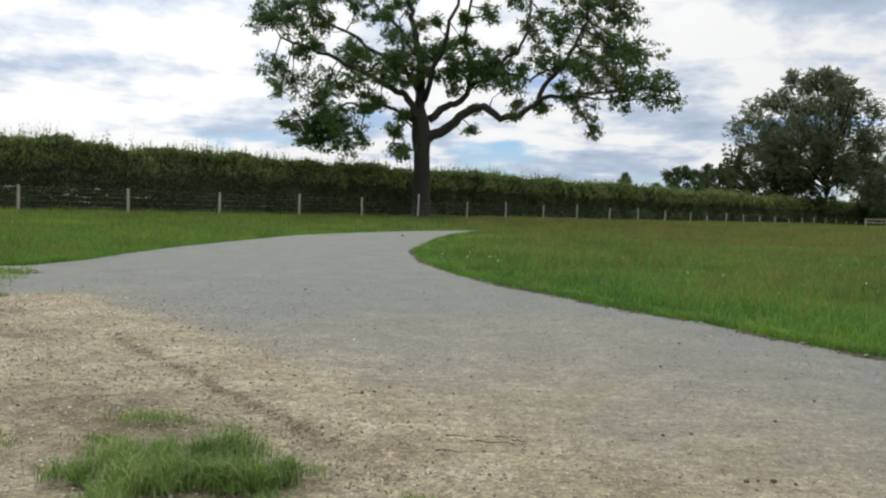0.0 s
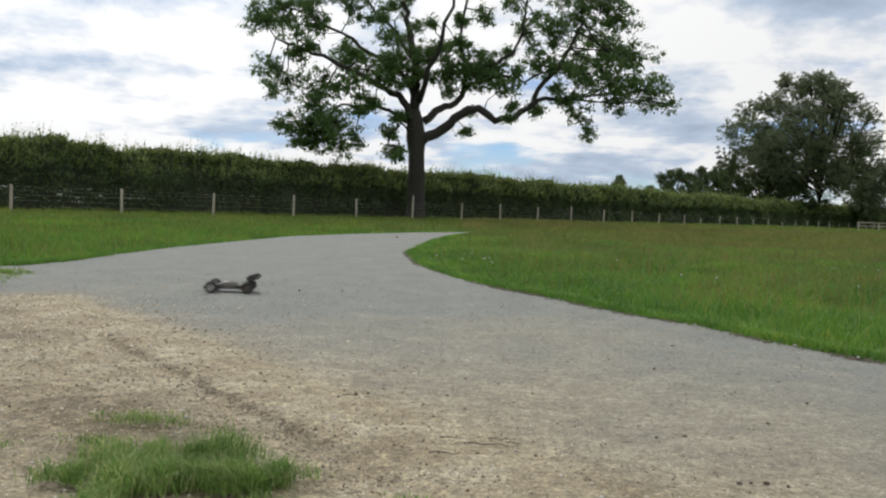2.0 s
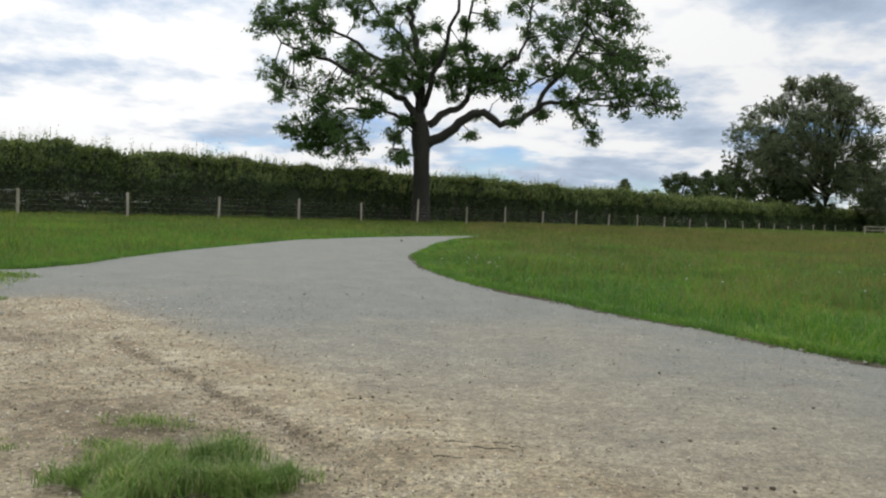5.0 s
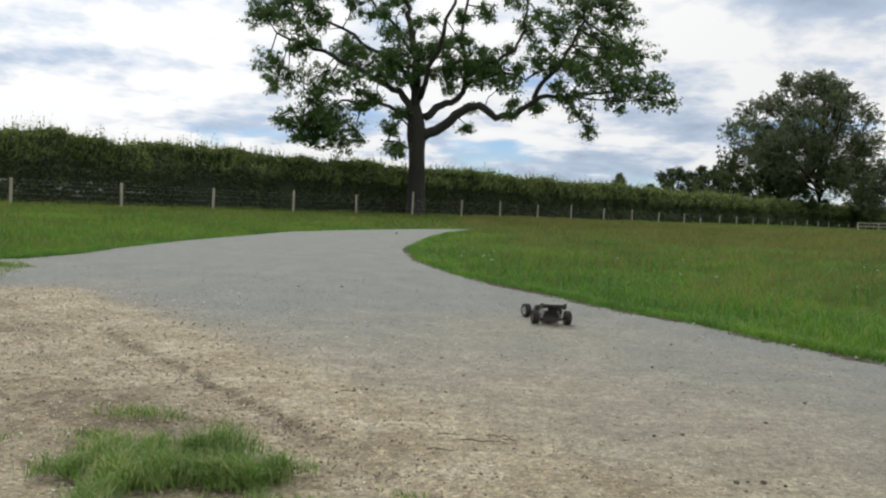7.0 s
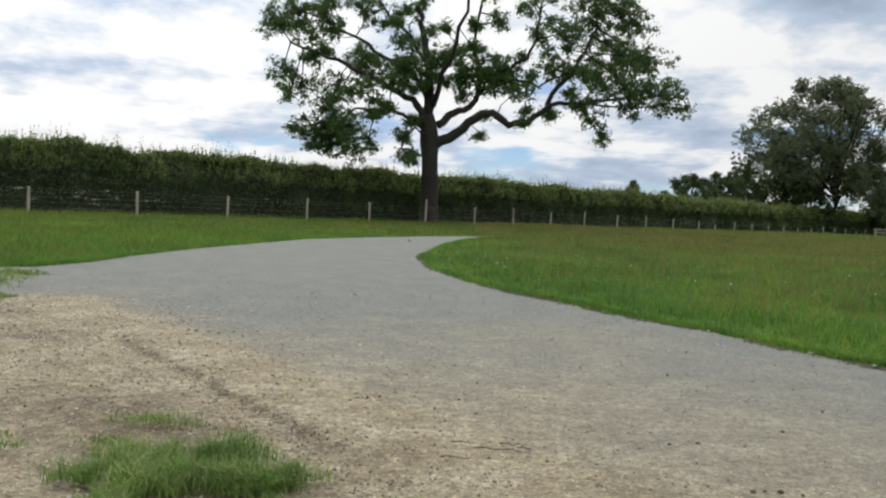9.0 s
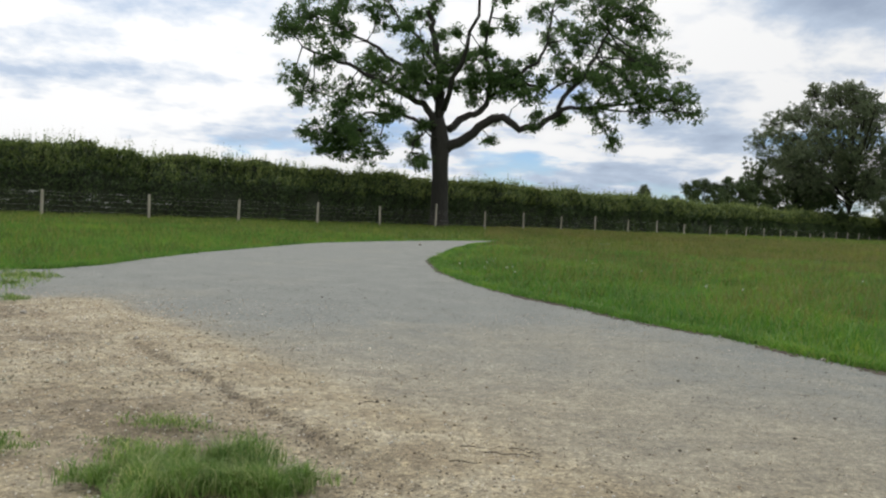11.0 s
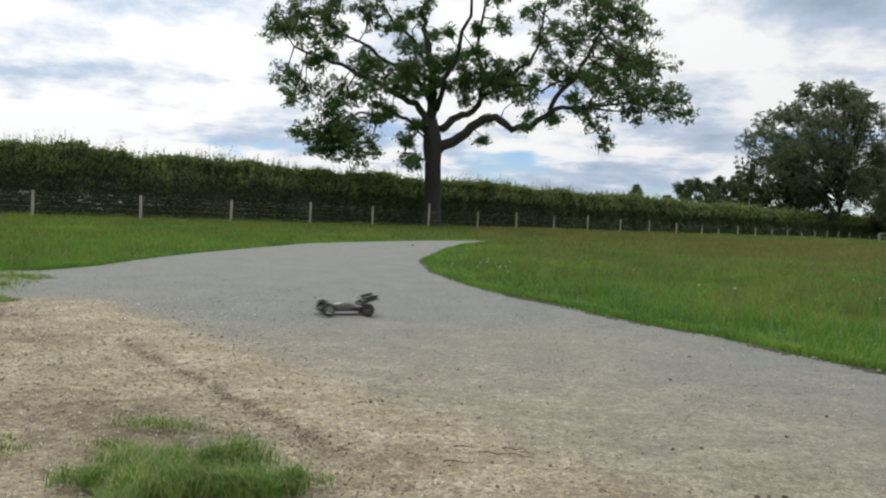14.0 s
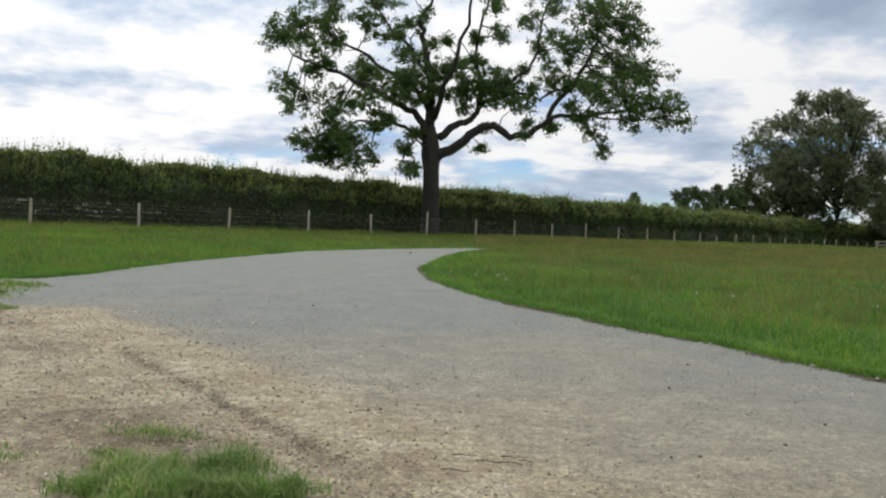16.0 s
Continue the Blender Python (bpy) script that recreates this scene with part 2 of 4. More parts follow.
def blades(roots, height, lean, width, rng):
    """Grass: each blade a bent strip of a quad and a point."""
    n = len(roots)
    ang = rng.uniform(0, 2 * np.pi, n)
    d = np.stack([np.cos(ang), np.sin(ang), np.zeros(n)], 1)
    tw = rng.uniform(0, 2 * np.pi, n)
    s = np.stack([np.cos(tw), np.sin(tw), np.zeros(n)], 1)
    h, w, k = height.reshape(-1, 1), width.reshape(-1, 1), lean.reshape(-1, 1)
    z = np.array([0, 0, 1.0])
    mid = roots + z * h * 0.55 + d * h * k * 0.25
    tip = roots + z * h * (1 - 0.25 * k) + d * h * k
    v = np.stack([roots - s * w / 2, roots + s * w / 2, mid + s * w * 0.42, mid - s * w * 0.42, tip + s * w * 0.04, tip - s * w * 0.04], 1).reshape(-1, 3)
    b = 6 * np.arange(n).reshape(-1, 1)
    f = np.concatenate([b + np.array([[0, 1, 2, 3]]), b + np.array([[3, 2, 4, 5]])], 0)
    return v, f


def spikes(roots, height, lean, width, rng):
    """Grass farther off: each blade one tapered strip."""
    n = len(roots)
    a, tw = rng.uniform(0, 2 * np.pi, n), rng.uniform(0, 2 * np.pi, n)
    d = np.stack([np.cos(a), np.sin(a), np.zeros(n)], 1)
    s = np.stack([np.cos(tw), np.sin(tw), np.zeros(n)], 1)
    h, w, k = height.reshape(-1, 1), width.reshape(-1, 1), lean.reshape(-1, 1)
    tip = roots + np.array([0, 0, 1.0]) * h * (1 - 0.25 * k) + d * h * k
    v = np.stack([roots - s * w / 2, roots + s * w / 2, tip + s * w * 0.18, tip - s * w * 0.18], 1).reshape(-1, 3)
    return v, np.arange(4 * n).reshape(n, 4)


def tube(bm, points, radii, sides=8):
    """A tapered limb through the points."""
    rings = []
    for i, (p, r) in enumerate(zip(points, radii)):
        a, b = Vector(points[max(i - 1, 0)]), Vector(points[min(i + 1, len(points) - 1)])
        q = (b - a).to_track_quat("Z", "Y")
        rings.append([bm.verts.new(Vector(p) + q @ Vector((r * math.cos(2 * math.pi * k / sides), r * math.sin(2 * math.pi * k / sides), 0))) for k in range(sides)])
    for u, v in zip(rings, rings[1:]):
        for k in range(sides):
            bm.faces.new((u[k], u[(k + 1) % sides], v[(k + 1) % sides], v[k]))
    bm.faces.new(rings[-1])
    bm.faces.new(rings[0][::-1])


# ---- ground and road ----
EDGE_RIGHT = [(20, 29.0), (8, 28.2), (3.2, 26.4), (1.4, 23.9), (0.42, 20.8), (-0.05, 17.6), (-0.27, 15.2), (-0.45, 12.9), (-0.19, 10.6), (0.26, 8.9), (0.72, 7.9), (1.12, 7.3), (1.58, 6.4), (2.12, 5.7), (2.48, 5.0), (2.78, 4.55), (3.6, 3.3), (5.0, 1.5), (8.0, -5.0)]
EDGE_LEFT = [(-14, -5.0), (-14, 7.0), (-7.5, 7.2), (-5.3, 7.7), (-4.7, 8.2), (-4.5, 9.0), (-4.5, 10.0), (-4.4, 11.8), (-4.0, 14.3), (-3.5, 17.2), (-2.2, 20.1), (-0.9, 22.4), (1.2, 25.1), (3.4, 27.1), (8, 28.8), (20, 29.6)]
HARD = np.array(EDGE_RIGHT + EDGE_LEFT)


def inside(x, y, poly=HARD):
    hit = np.zeros(x.shape, bool)
    for (x0, y0), (x1, y1) in zip(poly, np.roll(poly, -1, 0)):
        if y0 != y1:
            hit ^= ((y0 > y) != (y1 > y)) & (x < (x1 - x0) * (y - y0) / (y1 - y0) + x0)
    return hit


def away(x, y, line):
    """The distance from a line of points."""
    best = np.full(x.shape, 1e9)
    for (x0, y0), (x1, y1) in zip(line, line[1:]):
        dx, dy = x1 - x0, y1 - y0
        t = np.clip(((x - x0) * dx + (y - y0) * dy) / (dx * dx + dy * dy), 0, 1)
        best = np.minimum(best, np.hypot(x - x0 - t * dx, y - y0 - t * dy))
    return best


def ripple(x, y, scale, seed):
    """A cheap smooth random field between about -1 and 1."""
    rng = np.random.default_rng(seed)
    out = np.zeros(x.shape)
    for k in range(6):
        a, p, s = rng.uniform(0, 6.28), rng.uniform(0, 6.28), scale * 1.7 ** (k % 3) * rng.uniform(0.8, 1.2)
        out += np.sin((x * np.cos(a) + y * np.sin(a)) * s + p) / 1.5 ** (k % 3)
    return out / 3.0


def grid_mesh(name, xs, ys, height, keep, mat):
    X, Y = np.meshgrid(xs, ys)
    v = np.stack([X, Y, height(X, Y)], 2).reshape(-1, 3)
    nx = len(xs)
    i = (np.arange(len(ys) - 1)[:, None] * nx + np.arange(nx - 1)[None, :]).ravel()
    f = np.stack([i, i + 1, i + nx + 1, i + nx], 1)
    if keep is not None:
        c = v[f].mean(1)
        f = f[keep(c[:, 0], c[:, 1])]
        used = np.unique(f)
        back_ = np.zeros(len(v), int)
        back_[used] = np.arange(len(used))
        v, f = v[used], back_[f]
    return mesh_of(name, v, f, mat, True), v


far = np.geomspace(8, 2500, 30)
axis = np.concatenate([-far[::-1], np.linspace(-7.5, 7.5, 31), far])
me, _ = grid_mesh("ground", axis, axis + 8.0, lambda x, y: -0.03 + 0 * x, None, SOIL)
tagged(new("ground", me), "short green meadow turf reaching to the horizon", "ground", kind="structure")

RUT = [(-3.1, 5.6), (-2.0, 4.4), (-1.37, 3.7), (-0.82, 3.07), (-0.44, 2.68), (-0.1, 2.3), (0.5, 1.7), (1.1, 0.6), (1.9, -6.0)]


def road_height(x, y):
    rut = away(x, y, RUT)
    yard = np.clip((RUT_SIDE(x, y)) / 0.6, 0, 1)
    return 0.0008 * ripple(x, y, 2.0, 4) + (0.006 * ripple(x, y, 11.0, 5) + 0.005 * ripple(x, y, 27.0, 6)) * (0.08 + yard) - 0.012 * np.exp(-(rut / 0.07) ** 2) - 0.016 / (1 + np.exp(-RUT_SIDE(x, y) / 0.02))


def RUT_SIDE(x, y):
    """Metres on the yard's side of the rut."""
    s = np.where(inside(x, y, np.array(RUT + [(-20, -6), (-20, 5.6)])), 1.0, -1.0)
    return s * away(x, y, RUT)


me, rv = grid_mesh("road", np.concatenate([np.arange(-14, -5, 0.1), np.arange(-5, -3.2, 0.05), np.arange(-3.2, 0.6, 0.025), np.arange(0.6, 5, 0.05), np.arange(5, 20, 0.15)]), np.concatenate([np.arange(-5, 1.5, 0.08), np.arange(1.5, 5.4, 0.03), np.arange(5.4, 9, 0.06), np.arange(9, 29.8, 0.12)]), road_height,
                   lambda x, y: inside(x + 0.05 * ripple(x, y, 9, 1), y + 0.05 * ripple(x, y, 9, 2)), ROAD)
side = RUT_SIDE(rv[:, 0], rv[:, 1])
near = np.clip((6.4 - rv[:, 1]) / 4.0, 0, 1) * np.clip((4.6 - rv[:, 0]) / 3.5, 0, 1)
dirt = 0.75 / (1 + np.exp(-(side + 0.25) * 5.0)) + 0.50 * near + 0.12 * ripple(rv[:, 0], rv[:, 1], 2.0, 8) + 0.3 * np.exp(-((side + 0.3) / 0.16) ** 2)
a = me.attributes.new("dirt", "FLOAT", "POINT")
a.data.foreach_set("value", np.clip(dirt, 0, 1).astype(np.float32))
rut = away(rv[:, 0], rv[:, 1], RUT)
wander = 0.035 * ripple(rv[:, 0], rv[:, 1], 4.0, 21) + 0.015 * ripple(rv[:, 0], rv[:, 1], 16.0, 22)
worn = 0.75 * np.exp(-((side + 0.015 + 1.5 * wander) / (0.025 + 0.9 * np.abs(wander))) ** 2) * np.clip((rv[:, 1] - 2.2) / 0.6, 0, 1) * np.clip((4.6 - rv[:, 1]) / 0.5, 0, 1) + 0.5 * np.exp(-((side - 0.5) / 0.3) ** 2) * (ripple(rv[:, 0], rv[:, 1], 2.5, 9) > 0.1)
worn = worn + 0.2 / (1 + np.exp(-(side - 0.12) * 14.0)) * (0.75 + 0.6 * ripple(rv[:, 0], rv[:, 1], 3.2, 24))
a = me.attributes.new("worn", "FLOAT", "POINT")
a.data.foreach_set("value", np.clip(worn, 0, 1).astype(np.float32))
tagged(new("road", me), "worn grey tarmac lane with loose sandy grit", "road", kind="structure")


# ---- meadow ----
def scatter(rng, n, x0, x1, y0, y1, power=1.0):
    x = rng.uniform(x0, x1, n)
    y = y0 + (y1 - y0) * rng.uniform(0, 1, n) ** power
    return x, y


def meadow(name, label, n, box, tall, thin, seed, mat, power=1.0, lean=(0.2, 0.9), simple=False):
    rng = np.random.default_rng(seed)
    x, y = scatter(rng, n, *box, power)
    ok = ~inside(x + 0.07 * ripple(x, y, 7, 1), y + 0.07 * ripple(x, y, 7, 2)) & (np.hypot(x, y) > 1.5)
    ok &= np.abs(x) < 0.72 * y + 3.0
    if mat is SEED:
        # the seed heads stand back from the mown strip along the lane, and thin out towards the fence
        back_ = away(x, y, EDGE_RIGHT)
        ok &= 0.8 * ripple(x, y, 0.8, 17) + 0.35 * ripple(x, y, 2.6, 23) + rng.normal(0, 0.3, n) < np.clip((back_ - 1.2) / 5.0, -1, 1.0) - 0.34 + 0.035 * np.clip(x - 3, 0, 9)
        ok &= x > -0.9 + 0.06 * y
    x, y = x[ok], y[ok]
    dist = np.hypot(x, y)
    edge = np.clip(away(x, y, EDGE_RIGHT[4:]) / 0.8, 0.25, 1.0)
    tussock = 1 + 0.35 * ripple(x, y, 1.3, seed + 1) + 0.3 * ripple(x, y, 4.5, seed + 2)
    h = rng.uniform(*tall, len(x)) * edge * np.maximum(tussock, 0.35)
    w = thin * (1 + dist / 8.0) * rng.uniform(0.7, 1.3, len(x))
    roots = np.stack([x, y, np.full(len(x), -0.03)], 1)
    v, f = spikes(roots, h, rng.uniform(*lean, len(x)), w, rng) if simple else blades(roots, h, rng.uniform(*lean, len(x)), w, rng)
    return tagged(new(name, mesh_of(name, v, f, mat)), label, "grass", kind="stuff")


meadow("meadow_grass", "green uncut meadow grass beside the lane", 200000, (-0.6, 15, 3.0, 19), (0.04, 0.20), 0.0050, 11, BLADE, 1.5, (0.3, 1.2))
meadow("meadow_grass", "green meadow grass running to the fence", 230000, (-26, 45, 8, 50), (0.07, 0.22), 0.0065, 12, VERGE, 1.2, simple=True)
meadow("meadow_grass", "far meadow grass below the hedge", 80000, (5, 66, 38, 92), (0.1, 0.26), 0.007, 19, VERGE, 1.0, simple=True)
meadow("verge_grass", "short olive grass on the verge", 90000, (-13, -2, 6.5, 24), (0.04, 0.14), 0.0045, 18, BLADE, 1.2, simple=True)
meadow("seeding_grass", "brownish seed heads over the meadow grass", 230000, (-1, 42, 6.5, 52), (0.12, 0.26), 0.0038, 13, SEED, 1.25, (0.1, 0.8), simple=True)


def fringe(name, label, line, n, seed):
    """Short blades that overhang the ragged border of the lane."""
    rng = np.random.default_rng(seed)
    p = np.array(line, float)
    k = rng.integers(0, len(p) - 1, n)
    t = rng.uniform(0, 1, n)[:, None]
    q = p[k] * (1 - t) + p[k + 1] * t
    x, y = q[:, 0] + rng.normal(0, 0.05, n), q[:, 1] + rng.normal(0, 0.05, n)
    h = rng.uniform(0.015, 0.085, n)
    v, f = spikes(np.stack([x, y, np.full(n, -0.01)], 1), h, rng.uniform(0.3, 1.1, n), 0.005 * (1 + np.hypot(x, y) / 8), rng)
    return tagged(new(name, mesh_of(name, v, f, BLADE)), label, "grass", kind="stuff")


fringe("verge_grass", "short grass overhanging the border of the lane", EDGE_RIGHT[2:17], 26000, 14)
fringe("verge_grass", "short grass along the far border of the lane", EDGE_LEFT[2:14], 22000, 15)

# white of the meadow flowers, and of the painted sky gaps in the hedge
PETAL_FLECK = grained("white_petals_and_sky_flecks", (0.62, 0.62, 0.58), (0.82, 0.82, 0.78), 50, 0.7, bump=0)


def flowers():
    """Small white flower heads standing in the grass."""
    rng = np.random.default_rng(16)
    at = np.concatenate([rng.normal((0.55, 9.8, 0.17), (0.3, 0.7, 0.02), (9, 3)), rng.normal((1.6, 11.0, 0.18), (0.8, 1.2, 0.02), (5, 3)), rng.uniform((2, 7, 0.12), (8, 14, 0.2), (7, 3))])
    c = np.repeat(at, 7, 0) + rng.normal(0, 0.007, (len(at) * 7, 3))
    v, f = leaves(c, rng.normal(size=c.shape), np.full(len(c), 0.012), np.full(len(c), 0.010), rng)
    return tagged(new("white_flower", mesh_of("white_flower", v, f, PETAL_FLECK)), "small white flower heads among the meadow grass", "flowers", kind="stuff")


flowers()

# ---- fence ----
STEP = [0, 0, 0, 0.05, 0.02, 0.02, 0.03, -0.07, -0.10, -0.12, -0.06, -0.02, 0.06, 0.20]  # uneven spacing
POSTS = [(1.02, 0.3), (1.04, -0.4), (1.03, 0.6), (1.11, 0.2), (1.07, -0.5), (1.38, 0.4), (1.09, 0.1), (1.16, -0.6), (1.05, 0.5), (1.18, 0.0), (1.04, 0.7), (1.09, -0.3), (0.98, 0.4), (0.94, 0.0)]


def fence_at(i):
    return Vector((-15.6 + 2.813 * i, 27.0 + 2.846 * i, -0.03))


def fence():
    top = tagged(new("fence"), "post and wire stock fence of pale weathered stakes", "fence")
    top.location = fence_at(0)
    rng = random.Random(5)
    for i in range(-3, 30):
        h, lean_ = POSTS[i] if 0 <= i < len(POSTS) else (rng.uniform(0.95, 1.15) if i < 0 else rng.uniform(0.62, 0.98), rng.uniform(-1.5, 1.5))
        bm = bmesh.new()
        p = fence_at(i + (STEP[i] if 0 <= i < len(STEP) else 0)) - fence_at(0)
        tilt = Vector((math.sin(radians(lean_ * 2)), 0, 1))
        tube(bm, [p, p + tilt * h * 0.5, p + tilt * (h - 0.02), p + tilt * h], [0.056, 0.054, 0.052, 0.03], 10)
        part("post", bm, POST, top, smooth=False)
    a_, b_ = fence_at(-3) - fence_at(0), fence_at(29) - fence_at(0)
    for z in (0.25, 0.45, 0.65, 0.82, 0.95):
        bm = bmesh.new()
        tube(bm, [a_ + Vector((0.05, -0.04, z)), (a_ + b_) / 2 + Vector((0.05, -0.04, z)), b_ + Vector((0.05, -0.04, z))], [0.0022] * 3, 5)
        part("wire", bm, WIRE, top)


fence()


def hurdle():
    """A low two-rail hurdle beside the far end of the fence."""
    top = tagged(new("rail_hurdle"), "low grey wooden rail hurdle in the meadow", "hurdle")
    top.location = (41.4, 72.5, -0.03)
    for k in range(3):
        bm = bmesh.new()
        tube(bm, [Vector((2.2 * k, 0.3 * k, 0)), Vector((2.2 * k, 0.3 * k, 0.95))], [0.07, 0.065], 8)
        part("post", bm, POST, top)
    for z in (0.55, 0.88):
        bm = bmesh.new()
        tube(bm, [Vector((-0.2, -0.1, z)), Vector((4.7, 0.55, z + 0.05))], [0.05, 0.05], 6)
        part("rail", bm, POST, top)


hurdle()

# ---- hedge ----
ALONG = (fence_at(1) - fence_at(0)).normalized()
ACROSS = Vector((-ALONG.y, ALONG.x, 0))  # away from the lane


def hedge():
    top = tagged(new("hedge"), "tall dense hawthorn hedge behind the fence", "hedge")
    base = fence_at(0) + ACROSS * 3.6
    top.location = base
    rng = np.random.default_rng(21)
    A, C = np.array(ALONG), np.array(ACROSS)
    lo, hi = -22.0, 150.0
    n = 195000
    s = lo + (hi - lo) * rng.uniform(0, 1, n) ** 1.35

    def top_at(s):
        return 2.88 + 0.22 * ripple(s, 0 * s, 0.8, 31) + 0.18 * ripple(s, 0 * s, 2.9, 32)

    def belly(s, z):
        return 0.5 * ripple(s, z * 1.5, 1.3, 33) + 0.34 * ripple(s, z * 1.8, 4.0, 34)

    # around the section: front face, then the crest
    u = rng.uniform(0, 1, n)
    ht = top_at(s)
    front = u < 0.7
    z = np.where(front, ht * (u / 0.7) ** 0.85, ht)
    slope = -1.3 + 0.45 * z / ht + 0.85 * np.clip((z / ht - 0.6) / 0.4, 0, 1) ** 2
    c = np.where(front, slope, -0.1 + (u - 0.7) / 0.3 * 1.2)
    depth = rng.uniform(0, 1, n) ** 1.6 * 0.5
    c = np.where(front, c - belly(s, z) + depth, c)
    z = np.where(front, z, z - 0.12 * (c - 0.3) ** 2 - depth * 0.4 + 0.10 * ripple(s, c, 4.0, 36)) + rng.normal(0, 0.05, n)
    bare = front & (rng.uniform(0, 1, n) > 0.4 + 0.6 * np.clip((z - 0.4 - 0.4 * ripple(s, 0 * s, 1.1, 37)) / 0.9, 0, 1))
    s, c, z, n = s[~bare], c[~bare], z[~bare], int((~bare).sum())
    pos = A * s[:, None] + C * c[:, None] + np.array([0, 0, 1.0]) * z[:, None]
    size = (0.066 + 0.0007 * np.maximum(s, 0)) * rng.uniform(0.6, 1.5, n)
    v, f = leaves(pos, rng.normal(size=(n, 3)) + np.array([0, 0, 0.4]), size * 1.5, size, rng)
    part("foliage", mesh_of("foliage", v, f, HEDGE), None, top)
    # upright young shoots along the crest: leaves set along short stems
    k, m = 17000, 7
    s = lo + (hi - lo) * rng.uniform(0, 1, k) ** 1.35
    c = rng.uniform(-0.5, 0.9, k)
    long_ = np.minimum(rng.gamma(2.2, 0.11, k), 0.5) * (1 + 0.6 * ripple(s, 0 * s, 2.4, 35)) + 0.1
    foot = A * s[:, None] + C * c[:, None] + np.array([0, 0, 1.0]) * (top_at(s) - 0.15 - 0.3 * np.clip(-c - 0.4, 0, 1))[:, None]
    low = rng.uniform(0, 1, k) < 0.5  # half of them stand out from the upper face
    zf = top_at(s) * rng.uniform(0.66, 1.0, k)
    cf = -1.3 + 0.45 * zf / top_at(s) + 0.85 * np.clip((zf / top_at(s) - 0.6) / 0.4, 0, 1) ** 2 - belly(s, zf) + 0.05
    foot = np.where(low[:, None], A * s[:, None] + C * cf[:, None] + np.array([0, 0, 1.0]) * (zf - 0.15)[:, None], foot)
    long_ = np.where(low, long_ * 0.7, long_)
    tilt = rng.normal(0, 0.16, (k, 3)) + np.array([0, 0, 1.0]) - 0.35 * C * low[:, None]
    up_ = np.linspace(0, 1, m)
    pos = (foot[:, None, :] + tilt[:, None, :] * (long_[:, None] * up_[None, :])[:, :, None]).reshape(-1, 3) + rng.normal(0, 0.025, (k * m, 3))
    L = np.repeat(rng.uniform(0.09, 0.16, k) * (1 + np.maximum(s, 0) / 90), m) * np.tile(1.2 - 0.6 * up_, k)
    v, f = leaves(pos, rng.normal(size=(k * m, 3)) * 0.6 + np.array([0, 0, 1.0]), L, L * 0.5, rng)
    part("young_shoot", mesh_of("young_shoot", v, f, LIT_SHOOT), None, top, "young green shoots on the crest, coloured brighter for the light there")["kind"] = "stuff"
    # the inside: a sheet coloured dark for the shade behind the leaves
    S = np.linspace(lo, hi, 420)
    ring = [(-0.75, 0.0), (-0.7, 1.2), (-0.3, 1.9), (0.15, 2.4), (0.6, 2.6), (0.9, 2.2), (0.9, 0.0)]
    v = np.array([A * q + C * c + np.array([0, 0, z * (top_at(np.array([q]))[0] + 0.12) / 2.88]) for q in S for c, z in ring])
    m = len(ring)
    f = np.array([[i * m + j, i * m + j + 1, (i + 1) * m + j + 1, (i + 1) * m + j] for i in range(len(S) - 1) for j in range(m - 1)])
    part("inside", mesh_of("inside", v, f, CORE, True), None, top, "twiggy inside of the hedge, its shade put into the dark colour")


hedge()


def blossom():
    """Loose sprays of white flecks low in the hedge, behind the fence: painted sky gaps."""
    rng = np.random.default_rng(38)
    A, C, base = np.array(ALONG), np.array(ACROSS), np.array(fence_at(0) + ACROSS * 3.6)
    k, m = 13, 14
    s = rng.choice([-0.6, 0.3, 2.2, 3.3, 4.0, 4.9, 5.6], k) + rng.normal(0, 0.22, k)
    at = base + A * s[:, None] + C * rng.uniform(-1.75, -1.5, k)[:, None] + np.array([0, 0, 1.0]) * rng.uniform(0.35, 1.0, k)[:, None]
    c = np.repeat(at, m, 0) + A * rng.normal(0, 0.11, (k * m, 1)) + rng.normal(0, 0.022, (k * m, 3))
    v, f = leaves(c, rng.normal(size=c.shape), np.full(len(c), 0.042), np.full(len(c), 0.032), rng)
    tagged(new("bramble_blossom", mesh_of("bramble_blossom", v, f, PETAL_FLECK)), "white flecks painting the sky seen through the low hedge", "blossom", kind="stuff")


blossom()


# ---- trees ----
def limb_points(pts):
    """The pieces of a limb cut finer, with a slight wander."""
    out = []
    for a, b in zip(pts, pts[1:]):
        out += [Vector(a).lerp(Vector(b), k / 3) for k in range(3)]
    return out + [Vector(pts[-1])]


